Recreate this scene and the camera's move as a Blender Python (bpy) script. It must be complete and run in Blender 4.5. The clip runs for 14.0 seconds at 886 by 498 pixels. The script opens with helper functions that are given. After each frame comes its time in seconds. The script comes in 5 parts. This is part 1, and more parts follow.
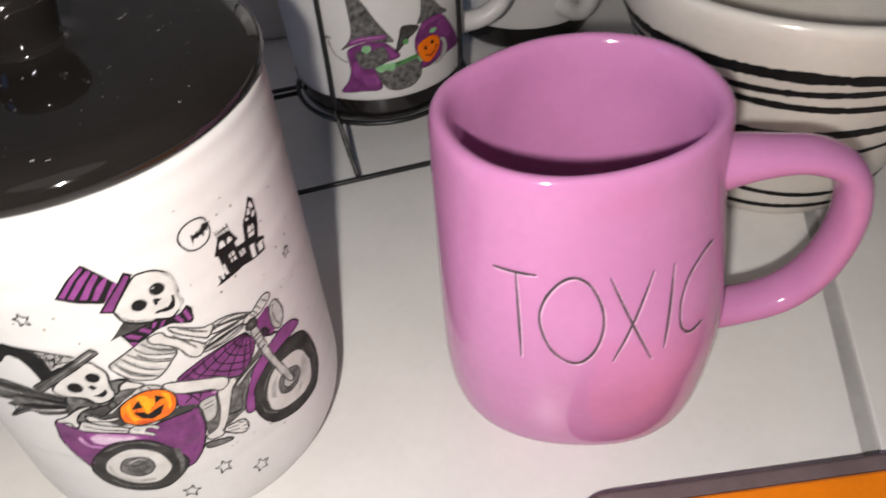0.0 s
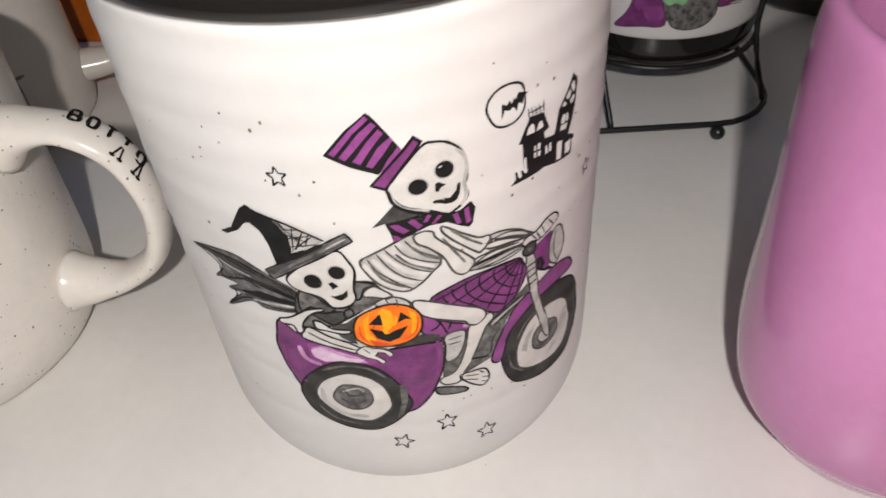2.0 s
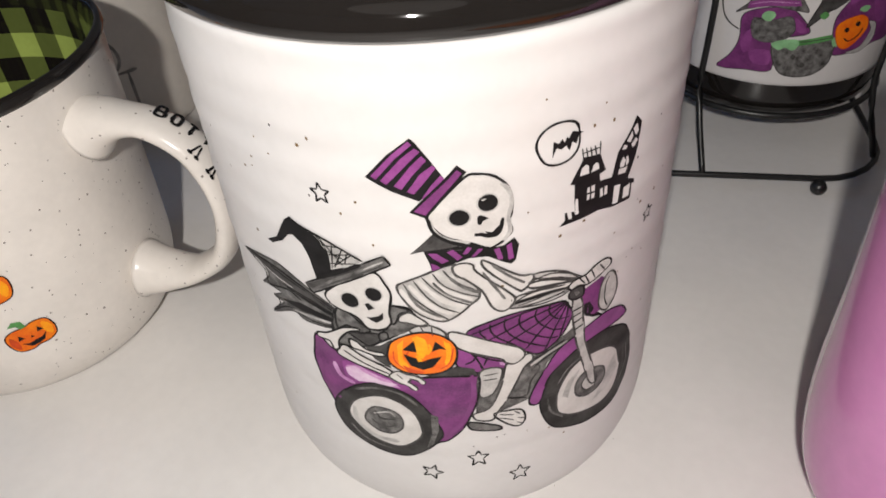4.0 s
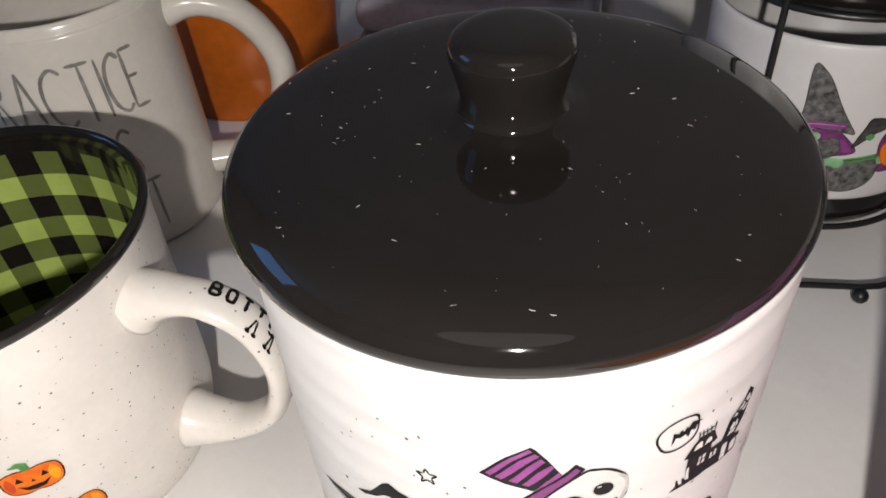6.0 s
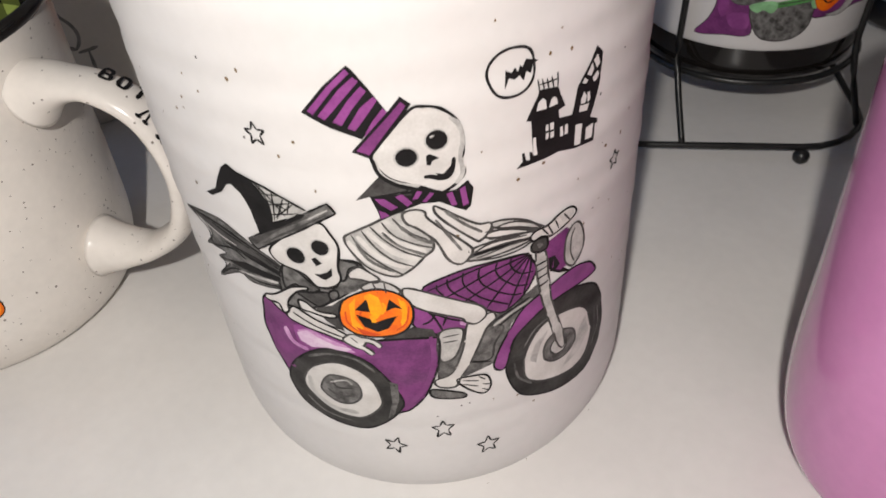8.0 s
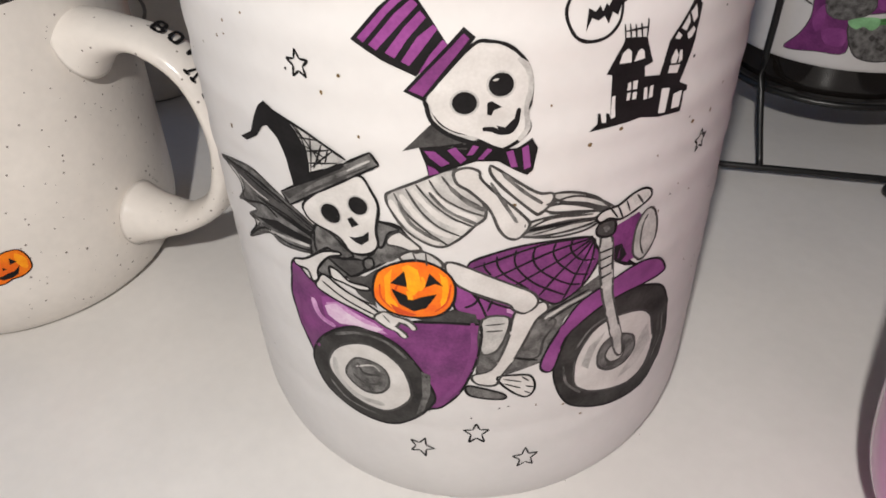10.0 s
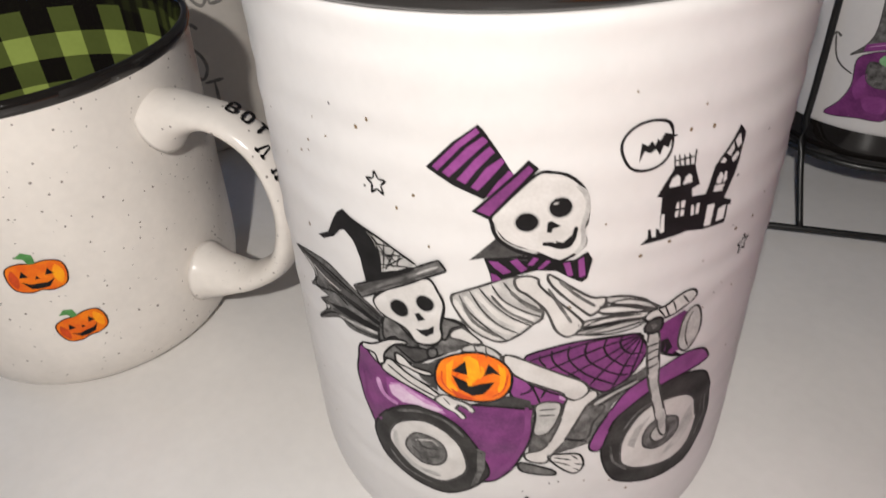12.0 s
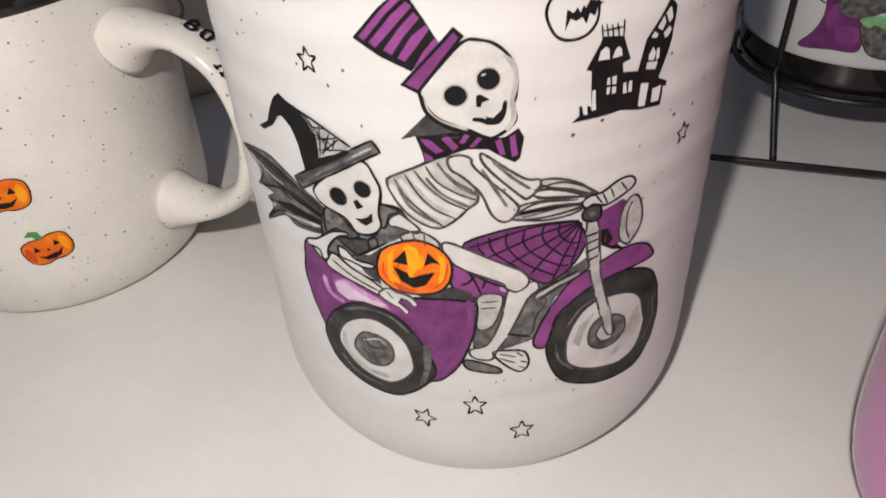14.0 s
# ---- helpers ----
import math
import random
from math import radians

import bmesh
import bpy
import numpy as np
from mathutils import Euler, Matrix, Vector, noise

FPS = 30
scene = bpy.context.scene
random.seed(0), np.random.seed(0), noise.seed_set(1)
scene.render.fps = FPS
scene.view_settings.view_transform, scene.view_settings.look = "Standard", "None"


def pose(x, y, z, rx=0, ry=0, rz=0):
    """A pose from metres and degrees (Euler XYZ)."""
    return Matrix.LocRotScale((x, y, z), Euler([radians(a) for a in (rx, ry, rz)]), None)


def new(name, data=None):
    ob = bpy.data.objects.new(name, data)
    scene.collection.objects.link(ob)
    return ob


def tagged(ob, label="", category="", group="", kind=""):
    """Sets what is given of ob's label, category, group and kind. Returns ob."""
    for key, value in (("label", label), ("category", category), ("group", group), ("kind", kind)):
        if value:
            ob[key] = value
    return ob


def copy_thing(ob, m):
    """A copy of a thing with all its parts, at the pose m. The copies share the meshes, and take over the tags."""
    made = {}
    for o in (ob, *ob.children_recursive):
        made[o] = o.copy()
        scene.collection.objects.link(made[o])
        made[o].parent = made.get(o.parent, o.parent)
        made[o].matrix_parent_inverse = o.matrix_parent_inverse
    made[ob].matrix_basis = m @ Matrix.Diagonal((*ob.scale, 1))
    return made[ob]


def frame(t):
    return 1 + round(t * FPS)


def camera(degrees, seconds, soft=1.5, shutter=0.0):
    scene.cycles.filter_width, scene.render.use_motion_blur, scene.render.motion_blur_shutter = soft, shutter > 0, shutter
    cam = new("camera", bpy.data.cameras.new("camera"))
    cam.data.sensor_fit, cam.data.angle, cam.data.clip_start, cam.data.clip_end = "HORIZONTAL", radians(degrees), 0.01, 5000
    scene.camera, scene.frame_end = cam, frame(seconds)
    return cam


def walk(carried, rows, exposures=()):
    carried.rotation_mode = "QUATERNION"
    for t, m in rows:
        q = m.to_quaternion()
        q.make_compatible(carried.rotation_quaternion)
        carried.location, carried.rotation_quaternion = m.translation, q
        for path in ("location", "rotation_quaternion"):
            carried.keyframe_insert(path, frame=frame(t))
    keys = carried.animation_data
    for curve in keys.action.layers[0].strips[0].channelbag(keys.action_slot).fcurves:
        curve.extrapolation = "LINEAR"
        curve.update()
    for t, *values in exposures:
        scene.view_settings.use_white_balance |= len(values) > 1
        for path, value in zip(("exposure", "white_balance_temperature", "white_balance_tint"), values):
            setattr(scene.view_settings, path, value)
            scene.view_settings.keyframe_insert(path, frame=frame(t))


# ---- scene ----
LENS = 62.02
cam = camera(LENS, 14.0, soft=1.7, shutter=0.4)
ROWS = [
    (0.0, 0.1169, -0.1738, 0.2518, 46.45, 3.16, 1.21),
    (0.5, 0.1014, -0.1695, 0.2362, 45.17, 3.88, 4.98),
    (1.0, 0.0838, -0.1634, 0.2192, 45.10, 4.50, 9.36),
    (1.5, 0.0752, -0.1599, 0.2121, 45.97, 3.70, 13.43),
    (2.0, 0.0720, -0.1535, 0.2046, 46.90, 3.50, 17.04),
    (2.2, 0.0681, -0.1514, 0.2003, 47.14, 3.38, 17.74),
    (4.3, 0.0810, -0.1425, 0.2051, 49.26, 3.52, 27.25),
    (4.5, 0.0774, -0.1400, 0.2080, 49.59, 3.57, 26.89),
    (5.0, 0.0662, -0.1306, 0.2157, 49.57, 3.76, 25.99),
    (5.5, 0.0483, -0.1227, 0.2292, 49.11, 3.82, 25.67),
    (6.0, 0.0457, -0.1193, 0.2412, 48.45, 3.91, 25.29),
    (6.5, 0.0532, -0.1222, 0.2361, 47.49, 4.35, 24.70),
    (7.0, 0.0732, -0.1332, 0.2294, 47.05, 4.85, 24.27),
    (7.5, 0.0856, -0.1393, 0.2126, 47.13, 5.14, 24.00),
    (8.0, 0.0856, -0.1407, 0.1883, 48.83, 3.81, 25.71),
    (8.2, 0.0856, -0.1379, 0.1820, 50.42, 3.15, 26.86),
    (10.3, 0.0806, -0.1357, 0.1690, 51.49, 1.99, 32.51),
    (10.5, 0.0802, -0.1362, 0.1701, 51.55, 1.97, 32.88),
    (11.0, 0.0815, -0.1353, 0.1842, 52.52, 2.11, 33.64),
    (11.5, 0.0718, -0.1364, 0.1903, 53.32, 2.64, 34.39),
    (12.0, 0.0782, -0.1387, 0.1877, 53.12, 2.98, 34.55),
    (12.5, 0.0863, -0.1440, 0.1812, 52.35, 3.24, 34.66),
    (13.0, 0.0888, -0.1446, 0.1745, 51.50, 3.45, 34.56),
    (13.5, 0.0928, -0.1428, 0.1683, 51.01, 3.37, 34.56),
    (14.0, 0.0937, -0.1409, 0.1736, 51.34, 3.07, 34.69),
]
EXPOSURES = [(0.0, 0.08), (0.5, -0.05), (1.0, -0.17), (2.0, -0.15), (5.0, -0.05), (6.0, 0.2), (6.5, 0.14), (7.0, -0.04), (8.2, -0.18), (10.5, -0.2), (14.0, -0.18)]
walk(cam, [(t, pose(*place)) for t, *place in ROWS], EXPOSURES)

# ---- light: a small phone lamp beside the lens, a dusk window in the dark room ----
def lamp(name, kind, where, watts, size, colour):
    data = bpy.data.lights.new(name, kind)
    data.energy, data.color = watts, colour
    data.shadow_soft_size = size
    ob = new(name, data)
    ob.location = where
    return ob


lamp("phone_lamp", "POINT", (0.092, -0.225, 0.270), 4.5, 0.005, (0.98, 0.935, 0.885))
# added fill: an unseen overhead disc that lifts shadows and greys the lid
fill_light = bpy.data.lights.new("added_fill_lamp", "AREA")
fill_light.shape, fill_light.size, fill_light.energy, fill_light.color = "DISK", 1.1, 1.4, (1.0, 0.92, 0.86)
new("added_fill_lamp", fill_light).matrix_world = pose(0.35, -1.1, 1.44)
world = bpy.data.worlds.new("dim_room")
scene.world = world
world.use_nodes = True
world.node_tree.nodes["Background"].inputs[0].default_value = (0.5, 0.48, 0.5, 1)
world.node_tree.nodes["Background"].inputs[1].default_value = 0.05


# ---- materials ----
def mat(name, colour, rough=0.4, metal=0.0, vary=0.06, grain=60.0, bump=0.0, coat=0.0, spots=None, spot_scale=300.0, spot_cut=0.14, other=None, emit=0.0):
    """A painted, glazed or moulded surface: base colour with broad and fine variation, optional specks and relief."""
    m = bpy.data.materials.new(name)
    m.use_nodes = True
    n, l = m.node_tree.nodes, m.node_tree.links
    b = n["Principled BSDF"]
    b.inputs["Roughness"].default_value = rough
    b.inputs["Metallic"].default_value = metal
    if name.startswith("print_"):
        b.inputs["Specular IOR Level"].default_value = 0.2
    b.inputs["Coat Weight"].default_value = coat
    b.inputs["Coat Roughness"].default_value = 0.06
    co = n.new("ShaderNodeTexCoord")
    wide, fine = n.new("ShaderNodeTexNoise"), n.new("ShaderNodeTexNoise")
    wide.inputs["Scale"].default_value, fine.inputs["Scale"].default_value = grain, grain * 9
    wide.inputs["Detail"].default_value, fine.inputs["Detail"].default_value = 3, 4
    add = n.new("ShaderNodeMath")
    add.operation = "MULTIPLY_ADD"
    add.inputs[1].default_value = 0.45
    mix = n.new("ShaderNodeMix")
    mix.data_type = "RGBA"
    second = other or tuple(max(0.0, c * (1 - 2.2 * vary)) for c in colour)
    first = colour if other else tuple(min(1.0, c * (1 + 0.6 * vary)) for c in colour)
    mix.inputs["A"].default_value, mix.inputs["B"].default_value = (*first, 1), (*second, 1)
    span = n.new("ShaderNodeMapRange")
    span.inputs["From Min"].default_value, span.inputs["From Max"].default_value = 0.5, 0.95
    for t in (wide, fine):
        l.new(co.outputs["Object"], t.inputs["Vector"])
    l.new(fine.outputs["Fac"], add.inputs[0])
    l.new(wide.outputs["Fac"], add.inputs[2])
    l.new(add.outputs[0], span.inputs["Value"])
    l.new(span.outputs["Result"], mix.inputs["Factor"])
    last = mix.outputs["Result"]
    if spots:
        cells = n.new("ShaderNodeTexVoronoi")
        cells.inputs["Scale"].default_value = spot_scale
        cut = n.new("ShaderNodeMath")
        cut.operation = "LESS_THAN"
        pick = n.new("ShaderNodeSeparateColor")
        size = n.new("ShaderNodeMath")
        size.operation = "MULTIPLY"
        size.inputs[1].default_value = spot_cut
        l.new(co.outputs["Object"], cells.inputs["Vector"])
        l.new(cells.outputs["Color"], pick.inputs["Color"])
        l.new(pick.outputs["Red"], size.inputs[0])
        l.new(cells.outputs["Distance"], cut.inputs[0])
        l.new(size.outputs[0], cut.inputs[1])
        speck = n.new("ShaderNodeMix")
        speck.data_type = "RGBA"
        speck.inputs["B"].default_value = (*spots, 1)
        l.new(cut.outputs[0], speck.inputs["Factor"])
        l.new(last, speck.inputs["A"])
        last = speck.outputs["Result"]
    l.new(last, b.inputs["Base Color"])
    if bump:
        bp = n.new("ShaderNodeBump")
        bp.inputs["Strength"].default_value, bp.inputs["Distance"].default_value = bump, 0.0006
        l.new(add.outputs[0], bp.inputs["Height"])
        l.new(bp.outputs["Normal"], b.inputs["Normal"])
    if emit:
        b.inputs["Emission Color"].default_value, b.inputs["Emission Strength"].default_value = (*colour, 1), emit
    return m


LAMINATE = mat("white_laminate", (0.78, 0.755, 0.73), 0.30, vary=0.03, grain=25)
SEAM = mat("grey_edge_band", (0.42, 0.41, 0.40), 0.5, vary=0.08)
STONEWARE = mat("white_stoneware", (0.61, 0.59, 0.58), 0.38, vary=0.025, grain=45, bump=0.08)
SPECKLED = mat("speckled_stoneware", (0.77, 0.72, 0.67), 0.22, vary=0.04, grain=40, spots=(0.22, 0.19, 0.17), spot_scale=400, spot_cut=0.18)
CREAM = mat("cream_glaze", (0.70, 0.65, 0.59), 0.2, vary=0.04, grain=30)
BLACK = mat("black_glaze", (0.0122, 0.0104, 0.0094), 0.05, vary=0.06, grain=30)
PINK = mat("orchid_pink_glaze", (0.505, 0.20, 0.40), 0.11, vary=0.04, grain=35)
# pale pink for the glints painted along the carved strokes
GLINT = mat("groove_glint", (0.66, 0.36, 0.56), 0.2, vary=0.1, grain=200)
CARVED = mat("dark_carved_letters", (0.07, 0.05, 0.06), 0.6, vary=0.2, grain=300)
GREYINK = mat("grey_ink", (0.26, 0.245, 0.225), 0.5, vary=0.2, grain=200)
GREEN = mat("plaid_green", (0.40, 0.50, 0.12), 0.25, vary=0.06)
OLIVE = mat("plaid_olive", (0.12, 0.15, 0.04), 0.2, vary=0.06)
IRON = mat("black_wire", (0.012, 0.012, 0.012), 0.35, vary=0.2, grain=200, bump=0.1)
PAINT_ORANGE = mat("orange_plastic", (0.85, 0.22, 0.005), 0.35, vary=0.06)
GLAZE_ORANGE = mat("burnt_orange_glaze", (0.62, 0.145, 0.012), 0.25, vary=0.15, grain=18)
SHADOW_MAUVE = mat("mauve_cast_shadow", (0.16, 0.115, 0.12), 0.6, vary=0.1)
LAVENDER = mat("lavender_cloth", (0.5, 0.47, 0.55), 0.8, vary=0.12, grain=30, bump=0.4)
WALLPAINT = mat("wall_paint", (0.60, 0.57, 0.54), 0.8, vary=0.05, grain=6, bump=0.1)
BOARDS = mat("floor_boards", (0.22, 0.14, 0.08), 0.5, vary=0.15, grain=4)
DUSK = mat("dusk_sky", (0.12, 0.33, 0.75), 1.0, vary=0.02, grain=1, emit=2.6)
WOODWHITE = mat("white_trim", (0.7, 0.7, 0.68), 0.5, vary=0.05)
DUST = mat("pale_dust", (0.5, 0.48, 0.46), 0.9, vary=0.1)
# print colours, laid down like marker and watercolour
INK = mat("print_black", (0.009, 0.008, 0.0085), 0.62, vary=0.3, grain=220)
COAL = mat("print_charcoal", (0.024, 0.022, 0.0215), 0.55, grain=260, other=(0.075, 0.071, 0.069))
SMOKE = mat("print_grey_wash", (0.19, 0.183, 0.178), 0.5, grain=420, other=(0.028, 0.026, 0.025))
BONE = mat("print_bone", (0.60, 0.575, 0.555), 0.42, grain=220, other=(0.49, 0.465, 0.445))
BONESHADE = mat("print_bone_shade", (0.53, 0.51, 0.49), 0.42, grain=260, other=(0.29, 0.28, 0.27))
PAPER = mat("print_unprinted", (0.615, 0.59, 0.58), 0.4, vary=0.02)
PURPLE = mat("print_purple", (0.26, 0.062, 0.235), 0.45, grain=200, other=(0.17, 0.035, 0.155))
PLUM = mat("print_plum", (0.20, 0.045, 0.175), 0.45, grain=180, other=(0.10, 0.022, 0.095))
PALE = mat("print_pale_lilac", (0.64, 0.53, 0.61), 0.45, grain=160, other=(0.50, 0.30, 0.47))
PLUM_DEEP = mat("print_deep_plum", (0.13, 0.028, 0.115), 0.45, grain=180, other=(0.20, 0.05, 0.18))
LILAC = mat("print_lilac", (0.62, 0.38, 0.58), 0.45, grain=180, other=(0.34, 0.12, 0.31))
ORANGE = mat("print_orange", (0.86, 0.22, 0.006), 0.42, grain=200, other=(0.72, 0.10, 0.008))
AMBER = mat("print_amber", (0.92, 0.40, 0.008), 0.42, grain=220, other=(0.86, 0.24, 0.006))
REDDISH = mat("print_red_orange", (0.62, 0.07, 0.012), 0.42, grain=220, vary=0.15)
RUBBER = mat("print_tyre_black", (0.010, 0.009, 0.0088), 0.55, grain=150, other=(0.045, 0.042, 0.040))
LEAF = mat("print_green", (0.10, 0.30, 0.09), 0.45, grain=220, vary=0.2)
MINT = mat("print_mint", (0.25, 0.50, 0.25), 0.45, grain=220, vary=0.15)
BROWN = mat("iron_speck", (0.16, 0.095, 0.03), 0.5, vary=0.2, grain=400)


# ---- builders ----
def part(name, bm, material, parent, label=""):
    """Links a bmesh as one mesh object under a thing or a part."""
    me = bpy.data.meshes.new(name)
    bm.to_mesh(me)
    bm.free()
    for m in material if isinstance(material, list) else [material]:
        me.materials.append(m)
    ob = new(name, me)
    ob.parent = parent
    return tagged(ob, label)


def thing(name, where, label, category, group="", turn=0.0, kind=""):
    ob = new(name)
    ob.empty_display_size = 0.02
    ob.matrix_world = pose(*where, 0, 0, turn)
    return tagged(ob, label, category, group, kind)


def smooth(bm):
    for f in bm.faces:
        f.smooth = True
    bmesh.ops.recalc_face_normals(bm, faces=bm.faces)
    return bm


def soften(points, step=0.0015):
    """Rounds a profile: a Catmull-Rom curve through the points, dense enough for the step."""
    p = [Vector(q) for q in points]
    out = []
    for i in range(len(p) - 1):
        a, b, c, d = p[max(i - 1, 0)], p[i], p[i + 1], p[min(i + 2, len(p) - 1)]
        n = max(2, min(14, int((c - b).length / step)))
        for k in range(n):
            t = k / n
            out.append(0.5 * (2 * b + (c - a) * t + (2 * a - 5 * b + 4 * c - d) * t * t + (3 * b - a - 3 * c + d) * t ** 3))
    out.append(p[-1])
    return out


def lathe(profile, seg=96, ring=None, slot=None):
    """Turns a profile of (radius, height) round the axis; ring(angle) gives the plan of a form that is not round."""
    bm = bmesh.new()
    rows = []
    for r, z in profile:
        if r < 1e-6:
            rows.append([bm.verts.new((0, 0, z))])
            continue
        row = []
        for k in range(seg):
            a = 2 * math.pi * k / seg
            x, y = ring(a) if ring else (math.cos(a), math.sin(a))
            row.append(bm.verts.new((r * x, r * y, z)))
        rows.append(row)
    for i, (p, q) in enumerate(zip(rows, rows[1:])):
        for k in range(seg):
            j = (k + 1) % seg
            if len(p) == 1 and len(q) == 1:
                continue
            if len(p) == 1:
                f = bm.faces.new((p[0], q[k], q[j]))
            elif len(q) == 1:
                f = bm.faces.new((p[k], p[j], q[0]))
            else:
                f = bm.faces.new((p[k], p[j], q[j], q[k]))
            if slot:
                f.material_index = slot(i, k)
    return smooth(bm)


def sweep(path, radius, seg=16, flat=1.0, side=None, closed=False):
    """A tube along a path. radius: metres, or a function of 0..1; flat: its width across `side` against its height."""
    bm = bmesh.new()
    p = [Vector(q) for q in path]
    rows = []
    n = len(p)
    for i, c in enumerate(p):
        along = (p[(i + 1) % n] - p[i - 1]) if closed else (p[min(i + 1, n - 1)] - p[max(i - 1, 0)])
        along.normalize()
        s = Vector(side) if side else (along.cross(Vector((0, 0, 1))) if abs(along.z) < 0.95 else along.cross(Vector((0, 1, 0))))
        s = (s - along * s.dot(along)).normalized()
        u = along.cross(s)
        r = radius(i / (n - 1)) if callable(radius) else radius
        wide = flat(i / (n - 1)) if callable(flat) else flat
        rows.append([bm.verts.new(c + r * (wide * math.cos(a) * s + math.sin(a) * u)) for a in [2 * math.pi * k / seg for k in range(seg)]])
    pairs = list(zip(rows, rows[1:])) + ([(rows[-1], rows[0])] if closed else [])
    for a, b in pairs:
        for k in range(seg):
            j = (k + 1) % seg
            bm.faces.new((a[k], a[j], b[j], b[k]))
    if not closed:
        bm.faces.new(rows[0])
        bm.faces.new(rows[-1])
    return smooth(bm)


def box(lo, hi, bevel=0.0, segments=2):
    bm = bmesh.new()
    bmesh.ops.create_cube(bm, size=1)
    for v in bm.verts:
        v.co = Vector([lo[i] + (v.co[i] + 0.5) * (hi[i] - lo[i]) for i in range(3)])
    if bevel:
        bmesh.ops.bevel(bm, geom=bm.edges, offset=bevel, segments=segments, affect="EDGES", profile=0.5)
    return bm


def slab(x0, x1, y0, y1, z0, z1, corner, edge):
    """A flat plate with round corners and softened upper edges."""
    plan = []
    for cx, cy, a0 in ((x1 - corner, y0 + corner, -90), (x1 - corner, y1 - corner, 0), (x0 + corner, y1 - corner, 90), (x0 + corner, y0 + corner, 180)):
        plan += [(cx, cy, radians(a0 + 90 * k / 8)) for k in range(9)]
    bm = bmesh.new()
    rows = []
    for inset, z in ((0, z0), (0, z1 - edge), (edge * 0.3, z1 - edge * 0.3), (edge, z1)):
        rows.append([bm.verts.new((cx + (corner - inset) * math.cos(t), cy + (corner - inset) * math.sin(t), z)) for cx, cy, t in plan])
    n = len(plan)
    for p, q in zip(rows, rows[1:]):
        for k in range(n):
            f = bm.faces.new((p[k], p[(k + 1) % n], q[(k + 1) % n], q[k]))
            f.smooth = True
    bm.faces.new(rows[-1])
    bm.faces.new(list(reversed(rows[0])))
    return bm


# ---- printing on curved ware: shapes in millimetres (round the wall, height) ----
ink = {"bm": None, "mats": [], "wrap": None, "name": "", "label": ""}


def wrap_round(radius, turn=0.0, girth=0.058):
    """A wall of revolution: radius(height); turn: degrees by which the print is shifted round the axis."""
    def at(u, v, lift):
        z = v / 1000
        r = radius(z)
        a = u / 1000 / girth + radians(turn)
        return Vector(((r + lift) * math.sin(a), -(r + lift) * math.cos(a), z))
    return at


def begin_print(name, label=""):
    ink["bm"], ink["mats"], ink["name"], ink["label"] = bmesh.new(), [], name, label


def end_print(parent):
    return part(ink["name"], ink["bm"], ink["mats"], parent, ink["label"])


def slot_of(material):
    if material not in ink["mats"]:
        ink["mats"].append(material)
    return ink["mats"].index(material)


def lift_of(layer):
    return 0.00003 + 0.00004 * layer


def curve(points, closed=False, dense=5):
    p = [Vector((*q, 0)) for q in points]
    n = len(p)
    out = []
    for i in range(n if closed else n - 1):
        if closed:
            a, b, c, d = p[i - 1], p[i], p[(i + 1) % n], p[(i + 2) % n]
        else:
            a, b, c, d = p[max(i - 1, 0)], p[i], p[i + 1], p[min(i + 2, n - 1)]
        for k in range(dense):
            t = k / dense
            out.append(0.5 * (2 * b + (c - a) * t + (2 * a - 5 * b + 4 * c - d) * t * t + (3 * b - a - 3 * c + d) * t ** 3))
    if not closed:
        out.append(p[-1])
    return [(v.x, v.y) for v in out]


def fill(material, layer, points):
    bm = bmesh.new()
    bmesh.ops.triangulate(bm, faces=[bm.faces.new([bm.verts.new((u, v, 0)) for u, v in points])])
    for axis in (0, 1):
        lo, hi = min(q[axis] for q in points), max(q[axis] for q in points)
        step = 2.0
        for k in range(1, int((hi - lo) / step) + 1):
            cut = [0, 0, 0]
            cut[axis] = lo + k * step
            normal = [0, 0, 0]
            normal[axis] = 1
            bmesh.ops.bisect_plane(bm, geom=bm.verts[:] + bm.edges[:] + bm.faces[:], plane_co=cut, plane_no=normal)
    s = slot_of(material)
    made = {v: ink["bm"].verts.new(ink["wrap"](v.co.x, v.co.y, lift_of(layer))) for v in bm.verts}
    bm.normal_update()
    for f in bm.faces:
        g = ink["bm"].faces.new([made[v] for v in (f.verts if f.normal.z > 0 else reversed(f.verts[:]))])
        g.material_index, g.smooth = s, True
    bm.free()


def line(material, layer, width, points, closed=False):
    p = curve(points, closed, 4) if len(points) > 2 else [tuple(np.array(points[0]) * (1 - t) + np.array(points[1]) * t) for t in (0, 0.25, 0.5, 0.75, 1)]
    n, s = len(p), slot_of(material)
    rows = []
    for i, (u, v) in enumerate(p):
        a, b = (p[i - 1], p[(i + 1) % n]) if closed else (p[max(i - 1, 0)], p[min(i + 1, n - 1)])
        du, dv = b[0] - a[0], b[1] - a[1]
        k = math.hypot(du, dv) or 1.0
        w = width / 2 * (0.85 + 0.3 * noise.noise(Vector((u * 0.6, v * 0.6, layer)))) * (1.0 if closed or 0 < i < n - 1 else 0.55)
        rows.append([ink["bm"].verts.new(ink["wrap"](u - dv / k * w * e, v + du / k * w * e, lift_of(layer) + 0.00002)) for e in (1, -1)])
    for a, b in list(zip(rows, rows[1:])) + ([(rows[-1], rows[0])] if closed else []):
        f = ink["bm"].faces.new((a[1], b[1], b[0], a[0]))
        f.material_index, f.smooth = s, True


def ring(material, layer, width, points):
    line(material, layer, width, points, True)


def shape(material, edge, layer, points, width=0.65):
    c = curve(points, True, 3)
    fill(material, layer, c)
    line(edge, layer, width, points, True)


